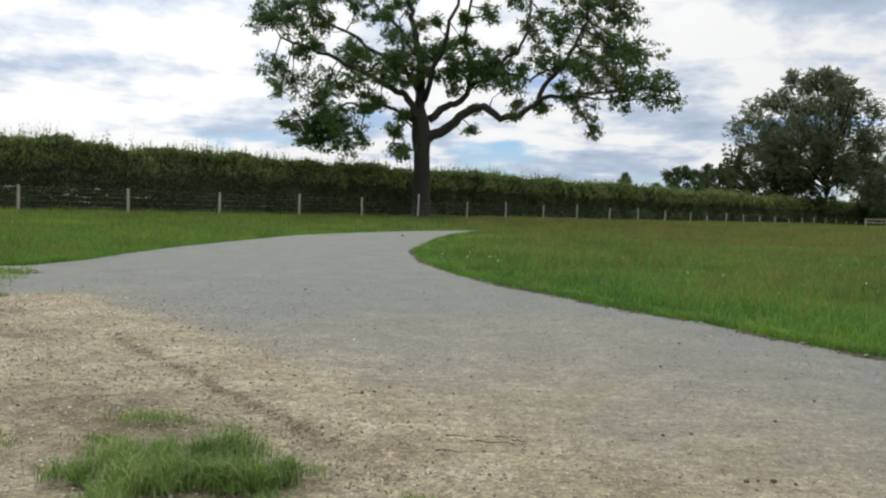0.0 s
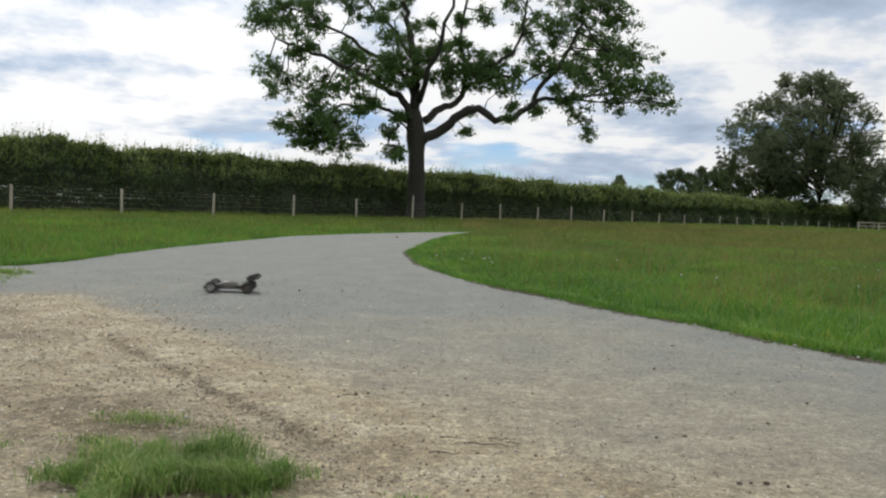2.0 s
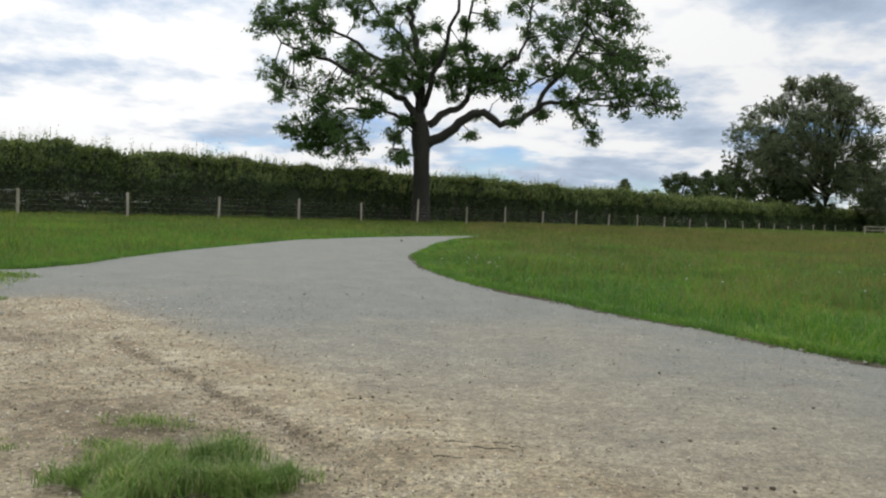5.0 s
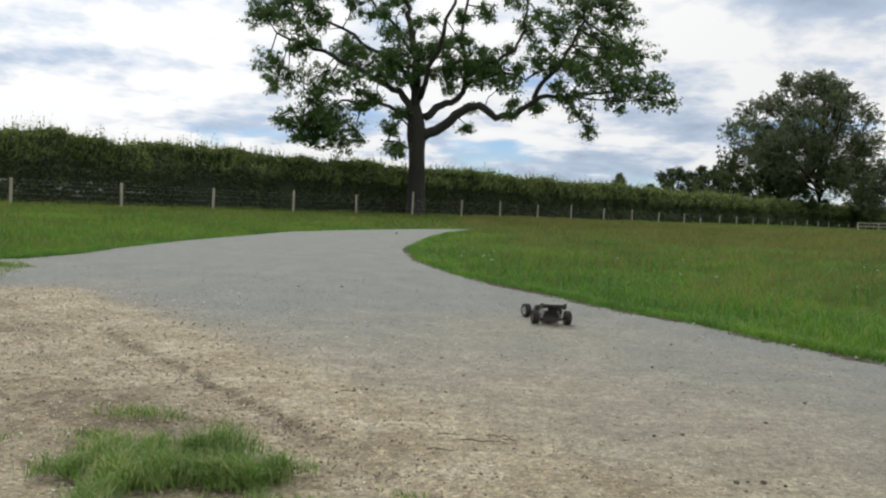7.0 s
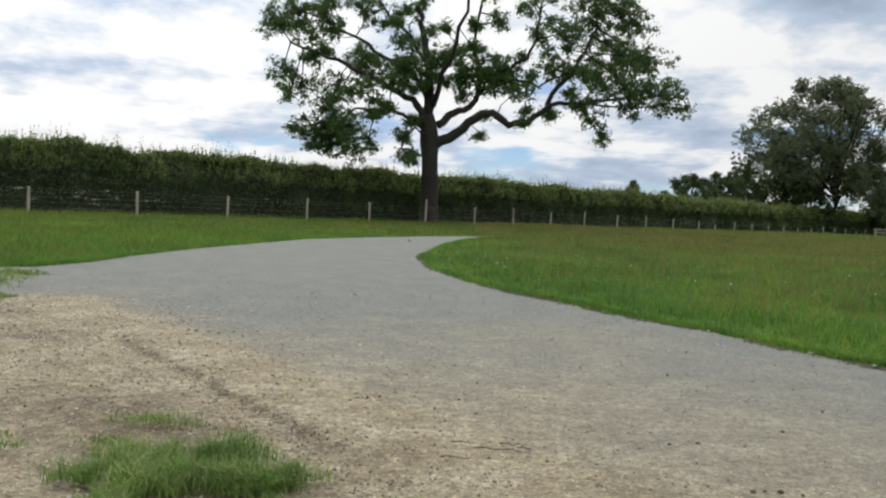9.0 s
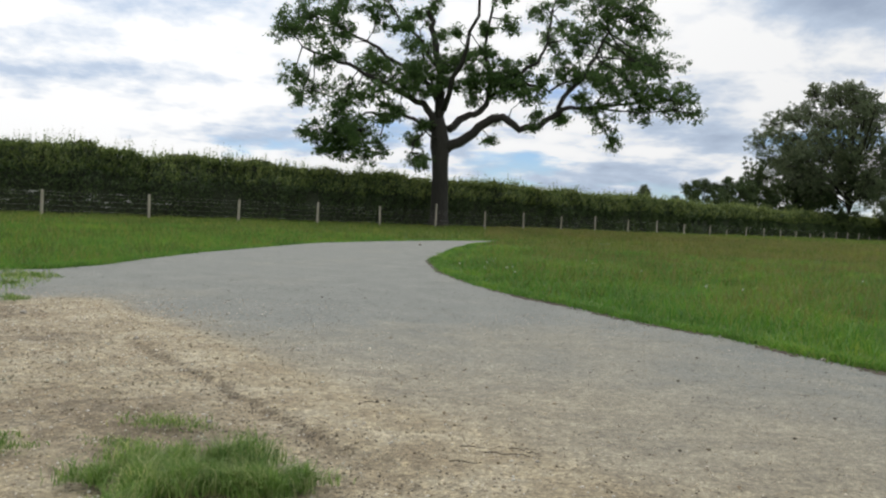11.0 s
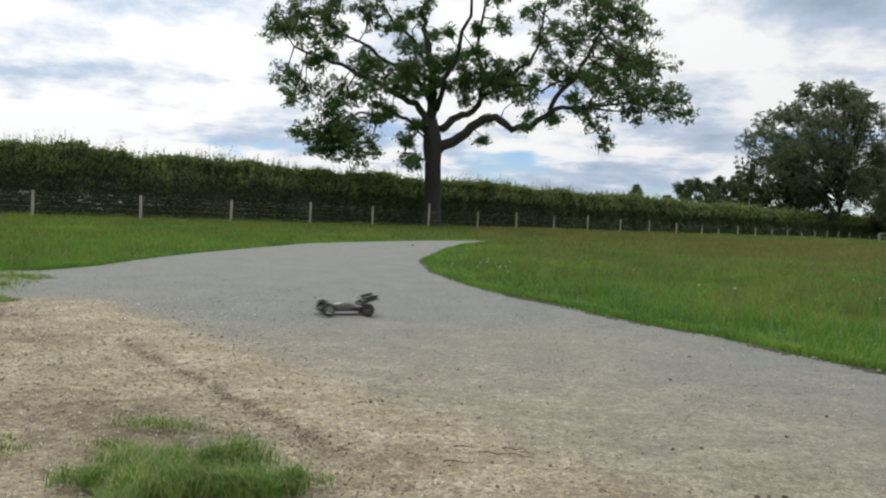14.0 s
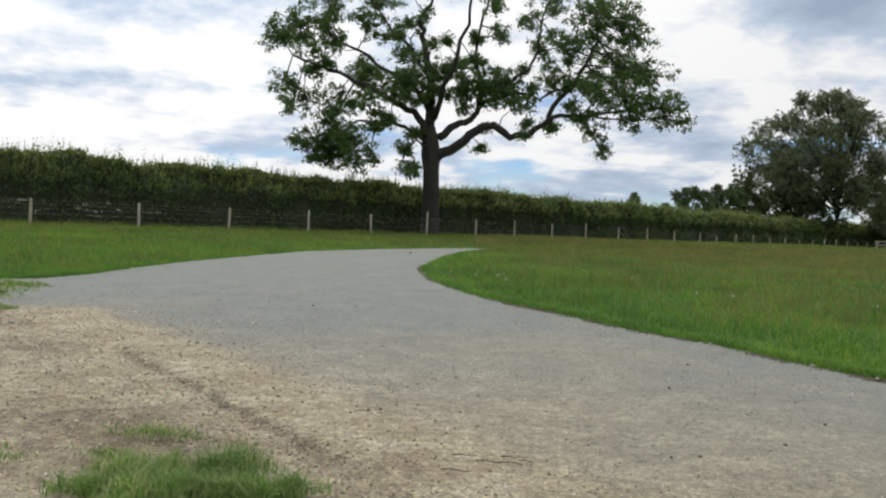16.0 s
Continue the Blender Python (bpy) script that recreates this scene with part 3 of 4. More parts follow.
class Tree:
    """A tree built limb by limb: trunk, limbs with twigs, and a crown of leaf sprays."""

    def __init__(self, name, label, at, seed, bark, leaf_mat, leaf):
        self.rng, self.gen = random.Random(seed), np.random.default_rng(seed)
        self.top = tagged(new(name), label, "tree")
        self.top.location = at
        self.bark, self.leaf_mat, self.leaf = bark, leaf_mat, leaf
        self.wood, self.sprays = bmesh.new(), []

    def trunk(self, rows):
        bm = bmesh.new()
        tube(bm, [Vector(r[:3]) for r in rows], [r[3] for r in rows], 16)
        for v in bm.verts:
            k = 1 + 0.07 * math.sin(math.atan2(v.co.y, v.co.x) * 5 + v.co.z) * (1.6 if v.co.z < 0.6 else 1)
            v.co.x *= k
            v.co.y *= k
        part("trunk", bm, self.bark, self.top, "dark furrowed bark", True)

    def limb(self, pts, r0, r1, clumps, label=""):
        """A limb through pts, and leaf clumps (x, z, radius) fed from it."""
        bm = bmesh.new()
        pts = limb_points(pts)
        n = len(pts) - 1
        for i in range(1, n):
            pts[i] += Vector([self.rng.gauss(0, 0.07) for _ in range(3)])
        tube(bm, pts, [r0 + (r1 - r0) * (i / n) ** 0.8 for i in range(n + 1)], 9)
        part("limb", bm, self.bark, self.top, label, True)
        if clumps:
            for p in pts[3 + n // 4::3]:
                q = p + Vector((self.rng.gauss(0, 0.6), self.rng.gauss(0, 1.3), self.rng.gauss(0.2, 0.5)))
                self.clump(p, q, self.rng.uniform(0.2, 0.4))
        for x, z, r in clumps:
            near_ = min(pts, key=lambda p: (p.x - x) ** 2 + (p.z - z) ** 2)
            depth = near_.y + self.rng.gauss(0, 0.5 + 0.6 * r) + self.rng.choice((-1, 1)) * 0.8
            self.clump(near_, Vector((x, depth, z)), r)

    def clump(self, root, centre, r):
        """Twigs from root that fan out to sprays of leaves in a ragged clump."""
        rng = self.rng
        mid = root.lerp(centre, 0.6) + Vector([rng.gauss(0, 0.12) for _ in range(3)])
        w = min(0.03 + 0.025 * r, 0.05)
        tube(self.wood, [root, mid, centre], [w, w * 0.7, w * 0.35], 5)
        for _ in range(int(9 + 21 * r * r)):
            d = Vector([rng.gauss(0, 1) for _ in range(3)]).normalized() * r * 1.12 * rng.random() ** 0.5
            tip = centre + Vector((d.x, d.y, d.z * 0.85))
            tube(self.wood, [mid.lerp(centre, rng.uniform(0.4, 1)), tip], [w * 0.38, 0.008], 3)
            self.sprays.append((tip, rng.uniform(0.14, 0.36)))

    def crown(self, per, loose_=0.95, broad=0.42):
        """Every twig ends in a rounded bunch of drooping leaves, thin or full."""
        part("twig_work", self.wood, self.bark, self.top, "fine dark twigs")["kind"] = "stuff"
        g = self.gen
        tips = np.array([tuple(t) for t, _ in self.sprays])
        size = np.array([q for _, q in self.sprays])
        count = np.maximum(6, (per * (size / 0.33) ** 2).astype(int))
        m = int(count.sum())
        way = g.normal(size=(m, 3))
        way /= np.linalg.norm(way, axis=1, keepdims=True)
        reach = np.minimum(np.abs(g.normal(0, 0.8, (m, 1))) + 0.2, 1.55)
        c = np.repeat(tips, count, 0) + way * reach * np.repeat(size, count)[:, None] * np.array([1, 1, 0.75]) * loose_
        L = self.leaf * g.uniform(0.6, 1.3, m)
        v, f = leaves(c, way * 0.7 + g.normal(size=c.shape) * 0.8 + np.array([0, 0, -0.6]), L, L * broad, g)
        part("crown", mesh_of("crown", v, f, self.leaf_mat), None, self.top, "loose clumps of green leaves")


def ash_tree():
    """The big ash by the fence. Limbs and clumps are in metres from its foot."""
    t = Tree("ash_tree", "large spreading ash tree with an open crown behind the fence", (-1.36, 42.8, -0.03), 41, BARK, ASH, 0.185)
    t.trunk([(0, 0, -0.3, 0.85), (0, 0, 0.15, 0.62), (-0.01, 0, 0.7, 0.52), (-0.03, 0, 2.2, 0.47), (-0.06, 0, 3.8, 0.46), (-0.1, 0, 4.7, 0.55), (-0.2, 0, 5.6, 0.47), (-0.3, 0, 6.3, 0.33)])
    # leader
    t.limb([(-0.3, 0, 6.0), (-0.15, 0.1, 7.7), (-0.45, -0.1, 9.4), (-0.8, 0.1, 11.0), (-1.0, 0, 12.3), (-0.5, 0.2, 13.8), (-0.6, 0, 15.8)], 0.34, 0.06,
           [(0.1, 9.4, 0.45), (0.5, 8.3, 0.5), (-0.9, 9.2, 1.0), (0.4, 9.8, 0.8), (-0.1, 8.4, 0.7), (-1.8, 8.3, 0.8), (-1.1, 10.6, 0.4), (-0.7, 12.6, 0.4), (-0.4, 14.6, 1.0), (0.8, 15.8, 0.9), (-1.8, 15.4, 1.4), (-1.9, 9.9, 0.7), (1.0, 9.7, 0.7), (-1.0, 7.6, 0.5)], "leaning leader")
    # the long low limb and its uplifted end
    t.limb([(0.1, 0, 4.5), (1.4, -0.2, 5.2), (2.5, -0.4, 6.2), (3.4, -0.5, 6.4), (4.4, -0.6, 6.0), (5.5, -0.7, 6.0), (6.3, -0.7, 6.7), (7.0, -0.8, 7.1), (8.3, -0.9, 7.2)], 0.33, 0.10,
           [(8.5, 7.0, 1.15), (9.0, 6.0, 0.55), (9.5, 5.2, 0.45), (2.7, 5.2, 0.35), (6.9, 6.7, 0.35), (8.8, 8.3, 1.0), (4.6, 7.6, 0.55), (11.0, 7.1, 1.0), (12.6, 7.0, 1.0), (13.0, 7.8, 1.05), (10.5, 7.9, 1.0), (11.8, 8.0, 0.9)], "long low limb")
    t.limb([(6.2, -0.7, 6.6), (6.6, -0.6, 7.6), (7.8, -0.4, 8.8), (8.4, -0.3, 10.1), (9.1, 0.0, 11.6), (9.4, 0.3, 13.0)], 0.17, 0.05,
           [(7.2, 8.8, 0.8), (9.0, 8.9, 0.9), (10.4, 8.9, 1.25), (11.6, 9.0, 1.3), (11.2, 10.0, 1.35), (11.3, 10.7, 1.1), (10.3, 11.4, 1.35), (8.8, 11.9, 1.1), (7.6, 10.9, 0.8), (9.4, 13.4, 1.2), (10.2, 12.6, 1.2), (11.3, 11.8, 1.0), (9.2, 10.2, 0.9), (11.7, 9.9, 0.8), (8.4, 13.4, 1.0), (11.0, 13.2, 1.0)], "uplifted limb")
    # the steeper limbs to that side
    t.limb([(0.3, 0, 5.7), (1.2, 0.4, 6.5), (2.1, 0.6, 6.9), (2.5, 0.8, 7.7), (2.7, 1.0, 9.1), (2.1, 1.2, 10.5), (2.4, 1.3, 12.5), (2.8, 1.2, 14.0)], 0.25, 0.06,
           [(3.1, 8.5, 1.3), (3.6, 9.5, 1.0), (2.5, 9.0, 0.9), (1.4, 8.2, 0.7), (1.7, 7.5, 0.5), (2.2, 11.9, 0.5), (3.6, 12.0, 0.7), (3.0, 14.0, 1.3), (1.8, 10.5, 0.5), (2.0, 9.0, 1.0), (3.5, 8.3, 1.0), (1.1, 10.4, 0.6), (4.2, 9.3, 0.7)])
    t.limb([(2.6, 0.8, 8.4), (4.3, 0.6, 9.3), (5.3, 0.5, 9.8), (5.7, 0.4, 11.0), (5.9, 0.4, 12.6), (6.4, 0.3, 14.2)], 0.13, 0.05,
           [(4.6, 8.6, 0.7), (6.0, 11.3, 0.8), (5.2, 12.6, 0.8), (7.2, 11.0, 0.7), (6.6, 14.4, 1.3), (6.9, 12.4, 0.7)])
    t.limb([(2.6, 0.8, 7.9), (4.6, 0.2, 8.6), (5.9, 0.0, 8.2), (7.3, 0.0, 8.8)], 0.12, 0.05, [(5.1, 7.7, 0.6), (6.6, 9.3, 0.8), (7.9, 9.3, 0.7)])
    # the other side
    t.limb([(-0.3, 0, 5.5), (-1.0, -0.4, 6.8), (-1.9, -0.6, 7.3), (-3.6, -0.8, 8.1), (-5.0, -0.9, 8.8), (-6.4, -0.8, 9.2), (-8.2, -0.7, 9.9)], 0.25, 0.06,
           [(-3.0, 8.5, 1.0), (-4.2, 9.0, 1.0), (-5.6, 7.9, 1.1), (-6.8, 9.2, 1.1), (-7.8, 7.6, 1.1), (-8.7, 8.3, 1.0), (-9.0, 10.8, 1.1), (-8.0, 6.8, 0.5), (-3.4, 7.2, 0.7), (-6.0, 6.9, 0.7), (-2.2, 7.7, 0.7), (-1.7, 8.7, 0.6), (-2.7, 6.5, 0.5), (-4.6, 7.2, 0.7)])
    t.limb([(-0.3, 0, 6.2), (-0.5, 0.6, 7.7), (-1.5, 1.0, 8.8), (-2.8, 1.2, 9.5), (-4.8, 1.4, 10.8), (-6.8, 1.5, 11.8)], 0.2, 0.06,
           [(-2.0, 9.1, 0.8), (-4.6, 10.0, 1.1), (-6.2, 11.2, 1.3), (-8.0, 11.6, 1.5), (-9.0, 12.0, 1.2), (-6.4, 13.2, 1.4), (-4.4, 12.4, 1.1)])
    t.limb([(-0.2, 0, 5.3), (-1.6, -0.7, 6.2), (-2.6, -1.0, 6.4), (-3.2, -1.2, 6.2), (-4.3, -1.3, 6.3), (-5.2, -1.4, 5.4)], 0.13, 0.05,
           [(-5.2, 5.4, 1.2), (-6.4, 4.9, 0.9), (-4.2, 5.0, 0.9), (-6.2, 4.1, 0.7), (-4.4, 3.9, 0.8), (-5.4, 4.2, 0.8), (-3.4, 6.0, 0.5), (-5.8, 6.0, 0.8), (-4.9, 4.6, 1.0), (-6.0, 5.4, 0.9), (-3.6, 4.6, 0.7), (-7.2, 5.0, 0.8), (-6.9, 4.3, 0.7)], "drooping lower limb")
    t.limb([(-0.15, -0.2, 5.0), (-0.9, -0.8, 5.4), (-1.5, -1.1, 4.9), (-1.7, -1.2, 4.2)], 0.07, 0.03, [(-1.3, 3.9, 0.7), (-1.7, 5.0, 0.6), (-1.2, 5.8, 0.4), (-0.9, 3.5, 0.45)])
    t.limb([(-0.5, 0.1, 9.2), (-1.6, 0.8, 10.9), (-2.9, 1.2, 12.2), (-4.2, 1.6, 13.8)], 0.12, 0.04, [(-2.2, 11.5, 0.6), (-3.3, 12.2, 0.7), (-3.6, 14.4, 1.5), (-5.8, 15.0, 1.4)])
    # limbs towards and away from the lane round out the crown
    t.limb([(-0.2, 0.2, 6.4), (-0.8, 2.4, 8.4), (-1.6, 4.4, 10.5), (-2.0, 5.6, 12.6)], 0.18, 0.05, [(-2.4, 10.4, 0.6), (-1.2, 13.2, 0.6)])
    t.limb([(0.0, -0.2, 6.8), (0.8, -2.6, 9.0), (1.6, -4.4, 11.2), (1.9, -5.4, 13.2)], 0.18, 0.05, [(0.6, 10.1, 0.4), (1.8, 14.0, 0.7)])
    t.crown(56)


ash_tree()


def field_tree(name, label, at, height, spread, foot, seed, leaf, dense, trunk_r=0.5, shift=0.0, full=22, mat=HAZED_LEAF):
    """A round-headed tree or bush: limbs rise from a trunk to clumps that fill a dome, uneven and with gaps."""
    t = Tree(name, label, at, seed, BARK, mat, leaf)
    rng = t.rng
    t.trunk([(0, 0, -0.3, trunk_r * 1.5), (0, 0, 0.5, trunk_r), (0.1, 0, foot, trunk_r * 0.85), (0.2 + shift * 0.3, 0, height * 0.5, trunk_r * 0.4)])
    r = 0.17 * spread
    for k in range(dense):
        lift = (k + rng.random()) / dense
        a = 2.4 * k + rng.uniform(-0.4, 0.4)
        wide = spread * math.sqrt(max(0.08, 1 - ((lift - 0.36) / 0.68) ** 2)) - r
        wide *= 1 + 0.28 * math.sin(3 * a + 6 * lift + seed) + 0.10 * math.sin(7 * a - 9 * lift)
        if lift > 0.45 and rng.random() < 0.3:
            continue
        out = wide * math.sqrt(rng.uniform(0.15, 1.0))
        c = Vector((shift + out * math.cos(a), out * math.sin(a), foot + r * 0.6 + (height - foot - 1.4 * r) * lift))
        root = Vector((0.1, 0, foot * 0.8 + (c.z - foot) * rng.uniform(0.1, 0.4)))
        if k % 6 == 0:
            t.limb([tuple(root), tuple(root.lerp(c, 0.5) + Vector((0, 0, 0.06 * spread))), tuple(c)], trunk_r * 0.24, 0.04, [])
        t.clump(root.lerp(c, 0.55), c, r * rng.uniform(0.6, 1.25) * (1.1 - 0.4 * lift))
    t.crown(full, 3.4 * leaf)


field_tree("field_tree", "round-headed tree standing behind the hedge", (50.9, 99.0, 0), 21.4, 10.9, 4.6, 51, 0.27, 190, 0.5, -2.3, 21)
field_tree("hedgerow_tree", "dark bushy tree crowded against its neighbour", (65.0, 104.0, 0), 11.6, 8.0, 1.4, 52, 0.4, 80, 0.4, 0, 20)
field_tree("hedgerow_bush", "broad rounded bush behind the hedge", (33.4, 93.0, 0), 7.4, 4.8, 0.2, 53, 0.26, 100, 0.2, 0, 30, HEDGE)
field_tree("hedgerow_bush", "low wide bush behind the hedge", (28.6, 90.0, 0), 6.6, 3.8, 0.2, 54, 0.26, 90, 0.2, 0, 30, HEDGE)


def spiky_tree(name, label, at, height, seed):
    """A young tree whose bare-tipped shoots stand out all round from a short stem."""
    t = Tree(name, label, at, seed, BARK, HEDGE, 0.3)
    rng = t.rng
    t.trunk([(0, 0, -0.3, 0.16), (0, 0, 0.4, 0.12), (0, 0, height * 0.55, 0.07)])
    for k in range(26):
        a = 2.4 * k + rng.uniform(-0.3, 0.3)
        lift = rng.uniform(0.35, 0.75)
        out = height * (1.05 - lift) * rng.uniform(0.28, 0.5)
        foot = Vector((0, 0, height * lift * 0.7))
        tip = Vector((out * math.cos(a), out * math.sin(a), height * min(1.0, lift + rng.uniform(0.1, 0.28))))
        t.limb([tuple(foot), tuple(foot.lerp(tip, 0.5)), tuple(tip)], 0.05, 0.02, [])
        for q in (0.3, 0.5, 0.7, 0.85, 0.97):
            t.sprays.append((foot.lerp(tip, q), 0.42 - 0.22 * q))
    tube(t.wood, [Vector((0, 0, height * 0.5)), Vector((0.05, 0, height))], [0.06, 0.02], 5)
    for q in np.linspace(0.5, 1.0, 8):
        t.sprays.append((Vector((0.04, 0, height * q)), 0.5 - 0.3 * q))
    t.crown(48, 0.8)


spiky_tree("young_tree", "spiky young tree above the bushes", (37.3, 96.0, 0), 10.6, 55)
field_tree("hedgerow_bush", "low dark bush under the round-headed tree", (42.0, 97.0, 0), 7.4, 5.0, 0.6, 56, 0.28, 100, 0.2, 0, 28, HEDGE)
field_tree("hedgerow_bush", "rounded dark bush close to the tree trunk", (46.4, 97.5, 0), 6.6, 4.4, 0.4, 58, 0.28, 90, 0.2, 0, 28, HEDGE)
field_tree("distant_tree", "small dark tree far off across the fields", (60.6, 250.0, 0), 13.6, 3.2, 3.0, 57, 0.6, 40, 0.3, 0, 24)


# ---- verge, tufts and loose stones ----
def grass_patch(name, label, n, where, tall, thin, seed, mat=TUFT):
    """Tussocks: blades that lean out from many small crowns."""
    rng = np.random.default_rng(seed)
    roots, hs = [], []
    for x, y, r, k in where:
        m = int(n * k)
        a, q = rng.uniform(0, 2 * np.pi, m), r * np.sqrt(rng.uniform(0, 1, m))
        if mat is TUFT and tall[1] > 0.1:
            j_ = rng.integers(0, max(4, m // 60), m)  # every blade belongs to a tussock
            a, q = (2.4 * j_) % 6.283, r * np.sqrt((j_ * 0.618) % 1.0)
        px, py = x + q * np.cos(a), y + q * np.sin(a) * 0.7
        px, py = px + rng.normal(0, 0.028, m), py + rng.normal(0, 0.024, m)
        cl = ripple(px, py, 17.0, seed + 3)
        ok = cl + rng.normal(0, 0.22, m) > -0.3
        roots.append(np.stack([px, py, np.full(m, 0.0)], 1)[ok])
        hs.append((rng.uniform(*tall, m) * (1.15 - 0.55 * (q / r) ** 2) * (0.85 + 0.65 * cl))[ok])
    roots, h = np.concatenate(roots), np.concatenate(hs)
    v, f = blades(roots, h, rng.uniform(0.15, 1.25, len(h)), thin * rng.uniform(0.6, 1.4, len(h)), rng)
    return tagged(new(name, mesh_of(name, v, f, mat)), label, "grass", kind="stuff")


grass_patch("grass_tuft", "ragged green grass tuft growing in the sandy yard", 1900,
            [(-1.06, 2.12, 0.09, 0.45), (-0.99, 2.16, 0.11, 0.6), (-1.04, 2.3, 0.08, 0.22), (-0.94, 2.14, 0.14, 0.9), (-0.80, 2.16, 0.15, 1.0), (-0.66, 2.16, 0.15, 1.0), (-0.54, 2.14, 0.12, 0.7), (-0.45, 2.2, 0.08, 0.45),
             (-0.94, 2.36, 0.11, 0.25), (-0.80, 2.38, 0.13, 0.4), (-0.66, 2.34, 0.12, 0.35), (-0.72, 2.46, 0.08, 0.15), (-0.7, 1.9, 0.3, 0.9)], (0.015, 0.105), 0.0030, 61)
grass_patch("grass_tuft", "thin strip of short grass behind the larger tuft", 480, [(-1.13, 2.72, 0.07, 0.35), (-1.02, 2.74, 0.08, 0.4), (-0.93, 2.7, 0.05, 0.2), (-1.2, 2.5, 0.07, 0.4), (-1.1, 2.46, 0.06, 0.3)], (0.01, 0.045), 0.003, 70)
grass_patch("grass_tuft", "thin low grass at the side of the sandy yard", 500, [(-1.5, 2.42, 0.12, 0.8), (-1.62, 2.3, 0.2, 0.6), (-1.2, 2.75, 0.14, 0.1), (-0.75, 2.62, 0.1, 0.1)], (0.02, 0.05), 0.004, 62)
grass_patch("verge_grass", "sparse short grass creeping over the gravel", 1500, [(-4.7, 7.5, 0.5, 0.7), (-5.0, 6.7, 0.8, 0.7), (-4.25, 6.9, 0.35, 0.3), (-4.0, 6.2, 0.35, 0.12), (-6.0, 6.9, 1.0, 0.8), (-4.4, 5.9, 0.4, 0.2), (-3.62, 5.72, 0.22, 0.35), (-4.35, 7.35, 0.3, 0.6), (-4.1, 6.6, 0.2, 0.3)], (0.02, 0.06), 0.006, 63)
grass_patch("grass_tuft", "small tuft of grass in the gravel", 160, [(-0.32, 1.98, 0.06, 1.0), (-0.05, 2.05, 0.05, 0.6)], (0.012, 0.03), 0.004, 64)

STONE = grained("pale_stone", (0.22, 0.20, 0.17), (0.48, 0.45, 0.40), 40, 0.9, bump=0.5)
CLOD = grained("dark_clod", (0.05, 0.042, 0.03), (0.12, 0.10, 0.075), 40, 0.95, bump=0.6)


def stone_mesh(seed, flat_=0.55):
    rng = random.Random(seed)
    bm = bmesh.new()
    bmesh.ops.create_icosphere(bm, subdivisions=1, radius=1.0)
    for v in bm.verts:
        v.co *= rng.uniform(0.75, 1.2)
        v.co.z *= flat_
    return bm


def stone(x, y, size, mat, label, seed, name="stone"):
    bm = stone_mesh(seed)
    bmesh.ops.scale(bm, vec=(size, size * 0.8, size), verts=bm.verts)
    me_ = bpy.data.meshes.new(name)
    bm.to_mesh(me_)
    bm.free()
    me_.materials.append(mat)
    ob = tagged(new(name, me_), label, "stone", "stones on the lane")
    ob.location = (x, y, 0.012 + size * 0.3)
    ob.rotation_euler.z = seed * 1.3
    return ob


for k, (x, y, s_) in enumerate([(1.07, 2.28, 0.016), (1.13, 2.26, 0.012), (0.98, 2.27, 0.014), (1.02, 2.28, 0.011), (-0.33, 3.17, 0.013), (-0.28, 3.2, 0.011), (-0.40, 3.12, 0.010), (0.07, 3.22, 0.009), (1.2, 3.95, 0.013), (1.0, 4.15, 0.010), (0.85, 2.72, 0.010), (1.38, 2.96, 0.013), (1.53, 4.67, 0.014), (1.11, 4.45, 0.011), (1.72, 3.32, 0.011), (-1.26, 6.78, 0.016), (-0.88, 6.9, 0.014)]):
    stone(x, y, s_ * 0.8, CLOD, "small dark clod lying on the lane", 70 + k, "clod")
for k, (x, y, s_) in enumerate([(-0.92, 2.74, 0.014), (-3.0, 5.0, 0.03), (0.75, 4.05, 0.012), (-1.04, 18.6, 0.07), (2.40, 4.84, 0.02), (2.63, 4.5, 0.018), (2.0, 5.62, 0.015), (0.87, 7.6, 0.02), (-1.9, 4.3, 0.02), (0.3, 2.5, 0.010)]):
    stone(x, y, s_, STONE, "pale stone lying on the grit", 90 + k)


def loose(name, label, n, box, size, mat, seed, yard):
    """Loose chippings joined into one heap of small stones."""
    rng = np.random.default_rng(seed)
    x, y = rng.uniform(box[0], box[1], n), box[2] + (box[3] - box[2]) * rng.uniform(0, 1, n) ** 1.3
    ok = inside(x, y) & (np.abs(x) < 0.66 * y + 0.3)
    if yard:
        ok &= RUT_SIDE(x, y) > -0.5 + 0.4 * rng.normal(size=n)
    x, y = x[ok], y[ok]
    m = len(x)
    s = size * rng.uniform(0.4, 1.0, m) ** 1.5 * (1 + y / 9)
    base = np.array([[1, 0, 0], [0.2, 0.9, 0.05], [-0.9, 0.3, 0], [-0.3, -0.9, 0], [0.1, 0.05, 0.7], [0, 0, -0.6]])
    a_ = rng.uniform(0, 6.28, m)
    rot = np.stack([np.stack([np.cos(a_), -np.sin(a_)], 1), np.stack([np.sin(a_), np.cos(a_)], 1)], 1)
    b = base[None] * rng.uniform(0.7, 1.3, (m, 6, 1)) * s[:, None, None]
    b[:, :, :2] = np.einsum("nij,nkj->nki", rot, b[:, :, :2])
    v = b + np.stack([x, y, road_height(x, y) + s * 0.15], 1)[:, None, :]
    tri = np.array([[0, 1, 4], [1, 2, 4], [2, 3, 4], [3, 0, 4], [1, 0, 5], [2, 1, 5], [3, 2, 5], [0, 3, 5]])
    f = (6 * np.arange(m)[:, None, None] + tri[None]).reshape(-1, 3)
    return tagged(new(name, mesh_of(name, v.reshape(-1, 3), f, mat)), label, "gravel", kind="stuff")


